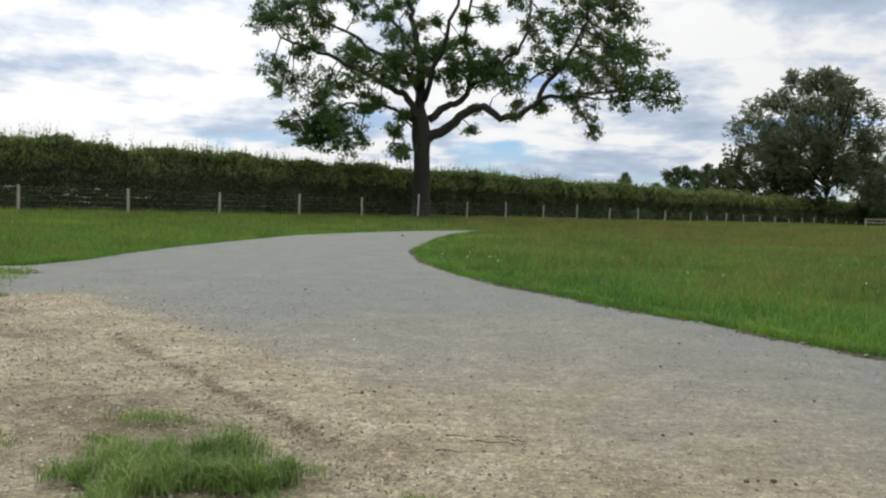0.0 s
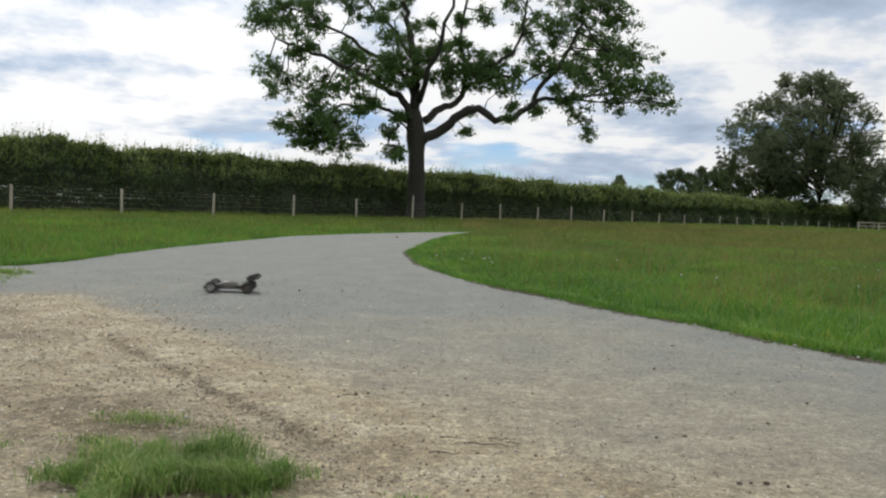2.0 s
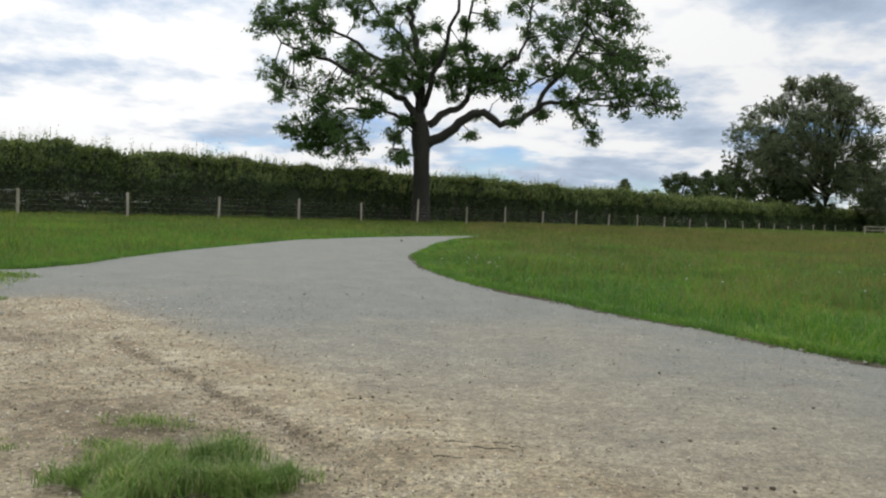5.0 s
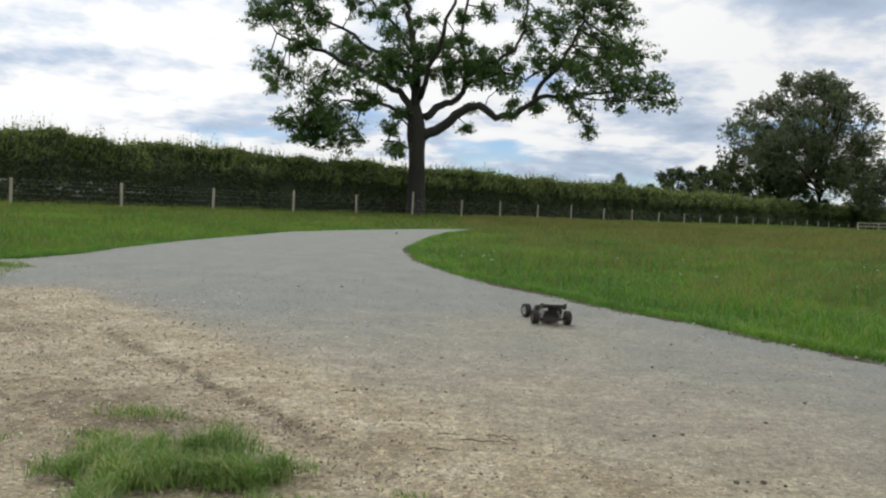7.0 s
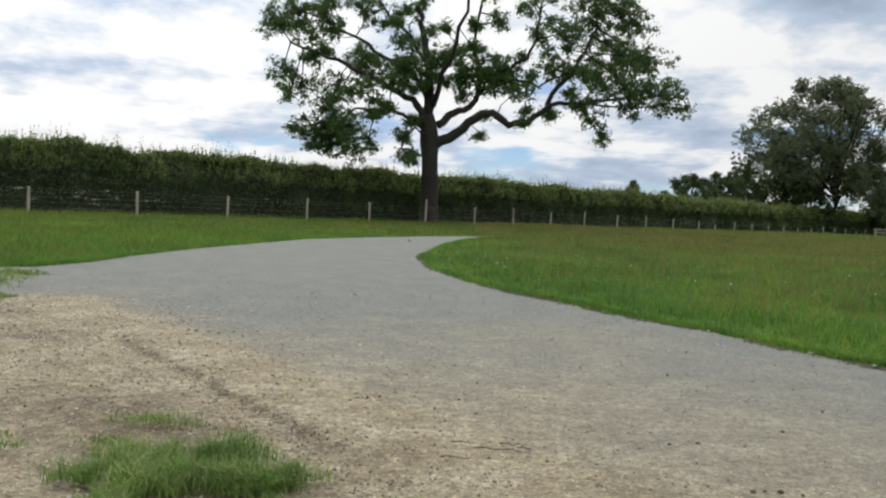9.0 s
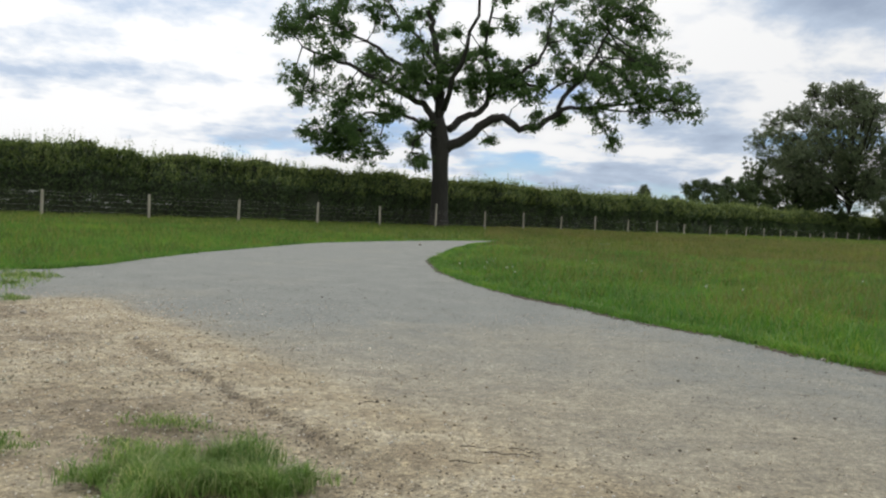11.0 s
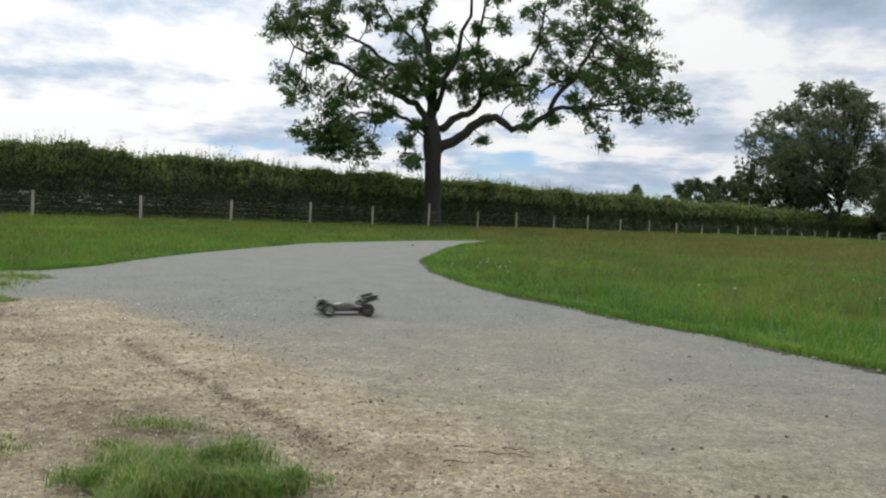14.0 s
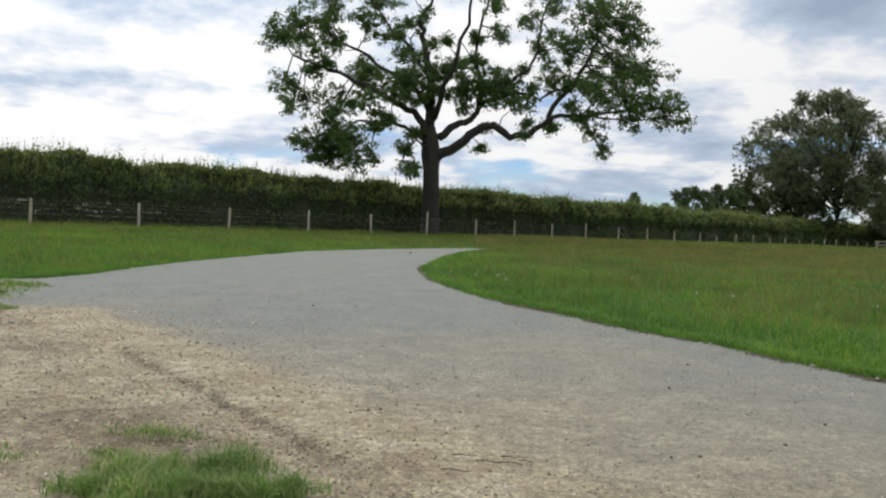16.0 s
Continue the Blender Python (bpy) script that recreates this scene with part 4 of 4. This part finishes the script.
def twig(x, y, length, turn, seed):
    """A thin bent dry stalk lying on the grit."""
    rng = random.Random(seed)
    bm = bmesh.new()
    pts = [Vector((length * (k / 6 - 0.5), rng.gauss(0, 0.006), 0.004 + rng.uniform(0, 0.004))) for k in range(7)]
    tube(bm, pts, [0.0022 - 0.0002 * k for k in range(7)], 5)
    me_ = bpy.data.meshes.new("twig")
    bm.to_mesh(me_)
    bm.free()
    me_.materials.append(CLOD)
    ob = tagged(new("twig", me_), "thin dry brown stalk lying on the grit", "twig", "stalks on the lane")
    ob.matrix_world = pose(x, y, 0.008, 0, 0, turn)


for k, (x, y, length, turn) in enumerate([(0.22, 2.56, 0.20, -5), (0.08, 2.63, 0.09, 4), (0.26, 2.63, 0.10, 12), (0.05, 2.46, 0.10, -14), (0.30, 2.60, 0.06, -30), (-0.35, 3.16, 0.07, 3)]):
    twig(x, y, length, turn, 80 + k)

GRIT = leafy("mixed_grit", [(0.16, 0.13, 0.09), (0.34, 0.28, 0.20), (0.48, 0.42, 0.33), (0.68, 0.64, 0.57)], 0.0, 0.9)
loose("loose_grit", "loose sandy grit and chippings", 34000, (-5, 4, 1.6, 6.5), 0.0048, GRIT, 65, True)
loose("pebble", "pale and brown pebbles bedded in the yard", 15000, (-5, 3, 1.6, 6.0), 0.0078, GRIT, 67, True)
loose("dark_chips", "dark crumbs scattered over the lane", 2600, (-4, 5, 1.6, 8), 0.0046, CLOD, 71, False)
loose("loose_grit", "scattered chippings on the tarmac", 16000, (-4, 5, 1.6, 6.5), 0.0040, GRIT, 66, False)

def crumbs(label, line, n, wide, size, off, seed):
    """Dark crumbs of earth strewn along a line."""
    rng = np.random.default_rng(seed)
    p = np.array(line, float)
    k, t_ = rng.integers(0, len(p) - 1, n), rng.uniform(0, 1, (n, 1))
    q = p[k] * (1 - t_) + p[k + 1] * t_ + rng.normal(0, wide, (n, 2)) + np.array(off)
    q = q[ripple(q[:, 0], q[:, 1], 2.2, seed + 1) + 0.6 * ripple(q[:, 0], q[:, 1], 9.0, seed + 2) + rng.normal(0, 0.25, n) > -0.1]
    m = len(q)
    s = rng.uniform(*size, m)
    base = np.array([[1, 0, 0], [0.2, 0.9, 0.05], [-0.9, 0.3, 0], [-0.3, -0.9, 0], [0.1, 0.05, 0.8]])
    v = base[None] * rng.uniform(0.7, 1.3, (m, 5, 1)) * s[:, None, None] + np.stack([q[:, 0], q[:, 1], road_height(q[:, 0], q[:, 1])], 1)[:, None, :]
    tri = np.array([[0, 1, 4], [1, 2, 4], [2, 3, 4], [3, 0, 4]])
    f = (5 * np.arange(m)[:, None, None] + tri[None]).reshape(-1, 3)
    tagged(new("earth_crumbs", mesh_of("earth_crumbs", v.reshape(-1, 3), f, CLOD)), label, "soil", kind="stuff")


crumbs("dark crumbs of earth along the border of the meadow", EDGE_RIGHT[5:18], 4500, 0.03, (0.006, 0.018), (-0.10, -0.07), 68)
crumbs("broken crumbs along the worn edge of the tarmac", RUT[1:5], 300, 0.022, (0.003, 0.008), (0.0, 0.0), 74)
crumbs("brown crumbs of earth in the sandy yard", [(-1.3, 3.0), (-0.6, 2.75), (-0.2, 2.3), (0.0, 2.0)], 420, 0.16, (0.003, 0.007), (0.0, 0.0), 78)


# ---- buggy ----
PLASTIC = grained("dusty_black_plastic", (0.012, 0.012, 0.011), (0.05, 0.046, 0.038), 60, 0.65, bump=0.1, depth=0.002)
RUBBER = grained("dusty_tyre_rubber", (0.014, 0.013, 0.012), (0.055, 0.05, 0.042), 90, 0.9, bump=0.2, depth=0.002)
SHELL = grained("scuffed_dark_shell", (0.05, 0.046, 0.038), (0.15, 0.138, 0.115), 45, 0.6, bump=0.05, depth=0.001)
PALE = grained("scuffed_pale_plastic", (0.42, 0.42, 0.41), (0.70, 0.70, 0.68), 40, 0.5, bump=0.05, depth=0.001)
DUSTY = grained("dusty_rim_plastic", (0.10, 0.085, 0.066), (0.21, 0.18, 0.145), 40, 0.8, bump=0)
ALLOY = grained("dusty_alloy", (0.13, 0.125, 0.115), (0.30, 0.29, 0.27), 40, 0.5, 0.6, bump=0)
RED = grained("red_anodised", (0.09, 0.03, 0.028), (0.16, 0.055, 0.05), 40, 0.45, 0.4, bump=0)


def block(bm, centre, size, bevel=0.003, turn=None, taper=1.0):
    """A bevelled block; taper narrows its top."""
    r = bmesh.ops.create_cube(bm, size=1.0)
    vs = r["verts"]
    for v in vs:
        k = taper if v.co.z > 0 else 1.0
        v.co = Vector((v.co.x * size[0] * k, v.co.y * size[1] * k, v.co.z * size[2]))
    if bevel:
        es = list({e for v in vs for e in v.link_edges})
        out = bmesh.ops.bevel(bm, geom=es, offset=bevel, segments=2, affect="EDGES")
        vs = list({v for f in out["faces"] for v in f.verts} | {v for v in vs if v.is_valid})
    m = Matrix.Translation(centre) @ (turn.to_4x4() if turn else Matrix())
    bmesh.ops.transform(bm, matrix=m, verts=vs)


def bar(bm, a, b, r, sides=8, r2=None):
    tube(bm, [Vector(a), Vector(b)], [r, r2 or r], sides)


def lathe(bm, profile, sides):
    """A body of revolution about the y axis from (radius, y) pairs."""
    rings = [[bm.verts.new((r * math.cos(2 * math.pi * k / sides), y, r * math.sin(2 * math.pi * k / sides))) for k in range(sides)] for r, y in profile]
    for u, v in zip(rings, rings[1:]):
        for k in range(sides):
            bm.faces.new((u[k], v[k], v[(k + 1) % sides], u[(k + 1) % sides]))
    bmesh.ops.recalc_face_normals(bm, faces=bm.faces)


BASE, TRACK, RADIUS = 0.315, 0.24, 0.0505
LOW = 0.80  # how low the body sits


def wheel(parent, x, y):
    """A wheel at its axle: hub, dished pale rim with spokes, knobbly tyre."""
    bm = bmesh.new()
    s = 1 if y > 0 else -1
    bar(bm, (0, -0.012 * s, 0), (0, 0.020 * s, 0), 0.009, 8)
    hub = part("wheel", bm, ALLOY, parent, "pale wheel with a knobbly black tyre")
    hub.location = (x, y, RADIUS)
    bm = bmesh.new()
    lathe(bm, [(0.030, -0.017), (0.036, -0.019), (0.036, 0.019), (0.030, 0.017), (0.029, 0.0), (0.030, -0.017)], 24)
    for k in range(6):
        a_ = k * math.pi / 3
        bar(bm, (0.008 * math.cos(a_), 0.010 * s, 0.008 * math.sin(a_)), (0.031 * math.cos(a_), 0.013 * s, 0.031 * math.sin(a_)), 0.005, 6, 0.0035)
    part("rim", bm, PALE if x > 0 else DUSTY, hub, "pale grey spoked rim" if x > 0 else "dusty brown spoked rim", True)
    bm = bmesh.new()
    lathe(bm, [(0.002, -0.003), (0.030, -0.004), (0.035, -0.021), (0.047, -0.0245), (0.053, -0.022), (0.0545, 0), (0.053, 0.022), (0.047, 0.0245), (0.035, 0.021), (0.030, 0.004), (0.002, 0.003)], 28)
    for k in range(28):
        a_ = 2 * math.pi * k / 28
        for yy in (-0.015, 0.0, 0.015):
            a2 = a_ + (0.11 if yy == 0 else 0)
            block(bm, (0.0547 * math.cos(a2), yy, 0.0547 * math.sin(a2)), (0.0045, 0.008, 0.007), 0, Euler((0, -a2, 0)).to_matrix())
    part("tyre", bm, RUBBER, hub, "dusty knobbly black tyre")
    for piece in (hub, *hub.children):
        for v in piece.data.vertices:
            v.co.x, v.co.z = v.co.x * RADIUS / 0.057, v.co.z * RADIUS / 0.057
    return hub


def loft(bm, sections):
    """A closed hull through sections (x, half width, bottom, shoulder, top, half width of the top)."""
    rings = []
    for x, w, z0, zs, z1, wt in sections:
        rings.append([bm.verts.new(p) for p in ((x, -w * 0.8, z0), (x, -w, (z0 + zs) / 2), (x, -w, zs), (x, -wt, z1), (x, wt, z1), (x, w, zs), (x, w, (z0 + zs) / 2), (x, w * 0.8, z0))])
    for u, v in zip(rings, rings[1:]):
        for k in range(8):
            bm.faces.new((u[k], u[(k + 1) % 8], v[(k + 1) % 8], v[k]))
    bm.faces.new(rings[0][::-1])
    bm.faces.new(rings[-1])
    bmesh.ops.recalc_face_normals(bm, faces=bm.faces)


def buggy():
    top = tagged(new("toy_buggy"), "dusty black radio-controlled off-road buggy with pale rims", "toy car")
    hb, ht = BASE / 2, TRACK / 2
    bm = bmesh.new()
    block(bm, (-0.005, 0, 0.026), (0.35, 0.095, 0.010), 0.003)
    block(bm, (0.185, 0, 0.043), (0.06, 0.05, 0.005), 0.002, Euler((0, radians(-18), 0)).to_matrix())
    block(bm, (0, 0.052, 0.038), (0.22, 0.014, 0.026), 0.004)
    block(bm, (0, -0.052, 0.038), (0.22, 0.014, 0.026), 0.004)
    part("chassis", bm, PLASTIC, top, "flat black chassis tub")
    bm = bmesh.new()
    loft(bm, [(0.215, 0.018, 0.050, 0.058, 0.062, 0.010), (0.16, 0.024, 0.042, 0.064, 0.074, 0.016), (0.09, 0.034, 0.036, 0.074, 0.092, 0.022), (0.03, 0.040, 0.034, 0.082, 0.112, 0.024),
              (-0.03, 0.040, 0.034, 0.082, 0.114, 0.022), (-0.075, 0.034, 0.036, 0.078, 0.098, 0.018), (-0.10, 0.026, 0.040, 0.068, 0.082, 0.014)])
    shell = part("body_shell", bm, SHELL, top, "scuffed dark grey body shell", True)
    bm = bmesh.new()
    block(bm, (0.135, 0, 0.082), (0.075, 0.034, 0.004), 0.0015, Euler((0, radians(16), 0)).to_matrix())
    part("nose_panel", bm, PALE, shell, "pale nose panel")
    bm = bmesh.new()
    block(bm, (0.058, 0, 0.107), (0.05, 0.05, 0.005), 0.002, Euler((0, radians(17), 0)).to_matrix())
    part("windscreen", bm, PALE, shell, "pale screen panel")
    bm = bmesh.new()
    block(bm, (0.225, 0, 0.052), (0.022, 0.11, 0.020), 0.006)
    part("front_bumper", bm, PLASTIC, top, "black foam bumper")
    for x, name in ((hb - 0.012, "front_shock_tower"), (-hb + 0.012, "rear_shock_tower")):
        bm = bmesh.new()
        block(bm, (x, 0, 0.092), (0.005, 0.115, 0.055), 0.002, None, 0.999)
        block(bm, (x, 0, 0.056), (0.05, 0.06, 0.05), 0.006)
        part(name, bm, PLASTIC, top)
    for x in (hb, -hb):
        sx = 1 if x > 0 else -1
        for s in (1, -1):
            bm = bmesh.new()
            bar(bm, (x - 0.022, 0.022 * s, 0.040), (x, (ht - 0.028) * s, 0.046), 0.006)
            bar(bm, (x + 0.022, 0.022 * s, 0.040), (x, (ht - 0.028) * s, 0.046), 0.006)
            bar(bm, (x - 0.008, 0.06 * s, 0.043), (x + 0.008, 0.06 * s, 0.043), 0.006)
            part("suspension_arm", bm, PLASTIC, top)
            bm = bmesh.new()
            bar(bm, (x, 0.02 * s, 0.078), (x, (ht - 0.03) * s, 0.074), 0.0028)
            part("camber_link", bm, ALLOY, top, "thin alloy link")
            bm = bmesh.new()
            bar(bm, (x, 0.02 * s, 0.057), (x, (ht - 0.012) * s, 0.057), 0.004)
            part("drive_shaft", bm, ALLOY, top)
            bm = bmesh.new()
            lo_, hi_ = Vector((x - 0.006 * sx, (ht - 0.045) * s, 0.050)), Vector((x - 0.014 * sx, 0.048 * s, 0.116))
            bar(bm, lo_.lerp(hi_, 0.42), hi_, 0.0085, 10)
            bar(bm, lo_, lo_.lerp(hi_, 0.5), 0.0028)
            shock = part("shock_absorber", bm, ALLOY, top, "alloy shock absorber with a pale spring")
            bm = bmesh.new()
            for k in range(6):
                c = lo_.lerp(hi_, 0.08 + 0.06 * k)
                q = (hi_ - lo_).to_track_quat("Z", "Y")
                pts = [c + q @ Vector((0.0085 * math.cos(j * 1.0472), 0.0085 * math.sin(j * 1.0472), 0.0006 * j)) for j in range(7)]
                tube(bm, pts, [0.0014] * 7, 4)
            part("spring", bm, PALE, shock)
            bm = bmesh.new()
            block(bm, (x, (ht - 0.026) * s, 0.058), (0.018, 0.014, 0.042), 0.003)
            part("hub_carrier", bm, PLASTIC, top)
    bm = bmesh.new()
    block(bm, (0.015, 0.046, 0.060), (0.11, 0.022, 0.034), 0.004)
    part("battery_pack", bm, SHELL, top, "strapped dark battery pack")
    bm = bmesh.new()
    block(bm, (0.045, -0.046, 0.060), (0.05, 0.022, 0.036), 0.004)
    part("receiver_box", bm, PLASTIC, top, "black receiver box")
    bm = bmesh.new()
    block(bm, (-0.025, -0.046, 0.062), (0.06, 0.024, 0.030), 0.006)
    part("servo", bm, PLASTIC, top)
    bm = bmesh.new()
    for k in range(5):
        block(bm, (-0.105, 0, 0.086 + 0.006 * k), (0.036, 0.036, 0.003), 0.001)
    bar(bm, (-0.105, 0, 0.08), (-0.105, 0, 0.114), 0.012, 10)
    part("cooling_fins", bm, ALLOY, top, "finned alloy cooling head")
    bm = bmesh.new()
    block(bm, (-0.085, 0, 0.058), (0.07, 0.06, 0.045), 0.006)
    bar(bm, (-0.12, 0.03, 0.075), (-0.06, 0.03, 0.075), 0.02, 14)
    part("motor", bm, ALLOY, top, "alloy motor behind the shell")
    bm = bmesh.new()
    block(bm, (-0.186, 0, 0.040), (0.008, 0.17, 0.008), 0.003)
    part("rear_brace", bm, RED, top, "dull red rear brace")
    bm = bmesh.new()
    block(bm, (-0.168, 0, 0.046), (0.045, 0.12, 0.046), 0.010, None, 0.8)
    part("rear_bumper", bm, PLASTIC, top, "black rear skid and bumper block")
    # wing on its two struts
    bm = bmesh.new()
    block(bm, (-hb - 0.012, 0, 0.118), (0.022, 0.062, 0.050), 0.006, Euler((0, radians(-30), 0)).to_matrix())
    part("wing_mount", bm, PLASTIC, top)
    for s in (1, -1):
        bm = bmesh.new()
        bar(bm, (-hb + 0.005, 0.026 * s, 0.10), (-hb - 0.035, 0.026 * s, 0.148), 0.0055)
        part("wing_strut", bm, PLASTIC, top)
    bm = bmesh.new()
    tilt = Euler((0, radians(16), 0)).to_matrix()
    block(bm, (-hb - 0.036, 0, 0.153), (0.095, 0.165, 0.007), 0.002, tilt)
    block(bm, (-hb - 0.066, 0, 0.163), (0.016, 0.165, 0.022), 0.003, tilt)
    block(bm, (-hb - 0.004, 0, 0.142), (0.018, 0.165, 0.016), 0.003, tilt)
    wing = part("wing", bm, PLASTIC, top, "black moulded rear wing")
    for s in (1, -1):
        bm = bmesh.new()
        block(bm, (-hb - 0.038, 0.085 * s, 0.155), (0.104, 0.004, 0.046), 0.0015, tilt)
        part("end_plate", bm, PLASTIC, wing)
    for k in (1, -1):
        bm = bmesh.new()
        block(bm, (0.0, 0.0595 * k, 0.030), (0.19, 0.004, 0.015), 0.0015)
        part("side_guard", bm, PALE, top, "scraped pale side guard")
    for piece in top.children_recursive:
        raised = 0.87 if piece.name.startswith(("wing", "end_plate")) else LOW
        for v in piece.data.vertices:
            v.co.z *= raised
    wheels = [wheel(top, x, y) for x in (hb, -hb) for y in (ht, -ht)]
    return top, wheels


BUGGY, WHEELS = buggy()

# seconds, x, y, height, heading, nose up
DRIVE = [
    (0.0, -2.55, 2.032, 0, 46, 0), (0.1, -2.1, 2.478, 0, 46, 2), (0.2, -1.68, 2.874, 0.01, 48, 6), (0.3, -1.39, 3.42, 0.015, 47, 10), (0.4, -0.98, 3.865, 0.015, 41, 6), (0.5, -0.53, 4.19, 0.09, 34, -14),
    (0.6, -0.05, 4.37, 0.03, 28, -9), (0.7, 0.37, 4.578, 0, 32, 0), (0.8, 0.72, 4.747, 0, 48, 0), (0.9, 0.96, 4.965, 0, 70, 0), (1.0, 1.11, 5.223, 0, 89, 0),
    (1.1, 1.14, 5.5, 0, 104, 0), (1.2, 1.08, 5.748, 0, 119, 0), (1.3, 0.91, 5.956, 0, 131, 0), (1.4, 0.67, 6.184, 0, 144, 0), (1.5, 0.35, 6.342, 0, 155, 0),
    (1.6, -0.03, 6.491, 0, 165, 0), (1.7, -0.45, 6.61, 0, 172, 0), (1.8, -0.89, 6.63, 0, 177, 0), (1.9, -1.35, 6.63, 0, 182, 0), (2.0, -1.84, 6.61, 0, 187, 0),
    (2.1, -2.31, 6.521, 0, 196, 0), (2.2, -2.76, 6.342, 0, 207, 0), (2.3, -3.14, 6.035, 0, 217, 0), (2.4, -3.48, 5.678, 0, 222, 0),
    (2.7, -4.9, 4.707, 0, 208, 0), (3.1, -7.2, 3.964, 0, 192, 0), (3.6, -9.6, 3.27, 0, 212, 0), (4.0, -10.7, 1.982, 0, 252, 0), (4.4, -10.2, 0.495, 0, 305, 0),
    (4.9, -8.2, -0.297, 0, 350, 0), (5.4, -5.7, -0.099, 0, 372, 0), (5.9, -3.5, 1.288, 0, 398, 0), (6.1, -2.45, 2.378, 0, 406, 0), (6.2, -1.84, 3.15, 0.0, 411, 4),
    (6.3, -1.40, 3.72, 0.02, 409, 10), (6.4, -1.06, 4.2, 0.09, 405, 11), (6.5, -0.625, 4.46, 0.117, 399, 8), (6.6, -0.22, 4.62, 0.03, 394, 4), (6.7, 0.17, 4.767, 0, 397, 0),
    (6.8, 0.5, 5.005, 0, 410, 0), (6.9, 0.72, 5.242, 0, 432, 0), (7.0, 0.845, 5.5, 0, 455, 0), (7.1, 0.83, 5.698, 0, 472, 0), (7.2, 0.77, 5.877, 0, 489, 0),
    (7.3, 0.57, 6.015, 0, 505, 0), (7.4, 0.31, 6.154, 0, 515, 0), (7.5, -0.02, 6.303, 0, 521, 0), (7.6, -0.44, 6.432, 0, 527, 0), (7.7, -0.88, 6.531, 0, 533, 0),
    (7.8, -1.36, 6.551, 0, 540, 0), (7.9, -1.82, 6.501, 0, 548, 0), (8.0, -2.3, 6.392, 0, 558, 0), (8.1, -2.72, 6.204, 0, 570, 0), (8.2, -3.04, 5.837, 0, 584, 0),
    (8.3, -3.35, 5.401, 0, 592, 0), (8.6, -4.7, 4.311, 0, 572, 0), (9.0, -6.9, 3.667, 0, 554, 0), (9.5, -9.4, 3.072, 0, 570, 0), (9.9, -10.6, 1.883, 0, 610, 0), (10.3, -10.2, 0.495, 0, 664, 0),
    (10.8, -8.2, -0.198, 0, 710, 0), (11.3, -5.6, 0.099, 0, 732, 0), (11.7, -3.8, 1.387, 0, 758, 0), (11.9, -2.65, 2.478, 0, 764, 2), (12.0, -2.12, 2.97, 0.0, 767, 4),
    (12.1, -1.72, 3.449, 0.02, 765, 9), (12.2, -1.32, 4.043, 0.03, 758, 9), (12.3, -0.79, 4.36, 0.125, 745, -17), (12.4, -0.215, 4.43, 0.115, 737, -36), (12.5, 0.34, 4.479, 0.09, 742, -32),
    (12.6, 0.85, 4.628, 0, 748, -2), (12.7, 1.23, 4.816, 0, 751, 0), (12.8, 1.51, 5.014, 0, 764, 0), (12.9, 1.71, 5.20, 0, 781, 0), (13.0, 1.79, 5.38, 0, 799, 0),
    (13.1, 1.83, 5.58, 0, 823, 0), (13.2, 1.76, 5.758, 0, 847, 0), (13.3, 1.62, 5.896, 0, 861, 0), (13.4, 1.43, 6.025, 0, 874, 0), (13.5, 1.17, 6.134, 0, 885, 0),
    (13.6, 0.82, 6.184, 0, 895, 0), (13.7, 0.44, 6.194, 0, 903, 0), (13.8, 0.01, 6.144, 0, 910, 0), (13.9, -0.42, 6.035, 0, 916, 0), (14.0, -0.85, 5.896, 0, 921, 0),
    (14.1, -1.25, 5.728, 0, 927, 0), (14.2, -1.63, 5.51, 0, 935, 0), (14.3, -2.0, 5.213, 0, 944, 0), (14.4, -2.34, 4.816, 0, 951, 0), (14.5, -2.665, 4.341, 0, 954, 0),
    (14.8, -4.0, 3.171, 0, 935, 0), (15.2, -6.0, 2.577, 0, 916, 0), (15.7, -8.0, 2.279, 0, 905, 0), (16.0, -8.5, 2.279, 0, 902, 0)]


def motions():
    def rest_at(x, y):
        return float(road_height(np.array([x]), np.array([y]))[0]) + 0.003

    walk(BUGGY, [(t, pose(x, y, z + rest_at(x, y), 0, -up_, h)) for t, x, y, z, h, up_ in DRIVE])
    # the wheels roll, and the front ones steer with the turn
    times = [d[0] for d in DRIVE]
    run = np.concatenate([[0], np.cumsum([math.dist(a[1:3], b[1:3]) for a, b in zip(DRIVE, DRIVE[1:])])])
    for w in WHEELS:
        at, rows, turn = w.location.copy(), [], 0.0
        last = 0.0
        for k in range(0, 481):
            t = k / FPS
            s = float(np.interp(t, times, run))
            turn += min(math.degrees((s - last) / RADIUS), 78.0)
            last = s
            h0, h1 = np.interp([t - 0.1, t + 0.1], times, [d[4] for d in DRIVE])
            steer = max(-20, min(20, (h1 - h0) * 0.4)) if at.x > 0 else 0
            rows.append((t, Matrix.Translation(at) @ pose(0, 0, 0, 0, 0, steer) @ pose(0, 0, 0, 0, turn, 0)))
        walk(w, rows)


motions()
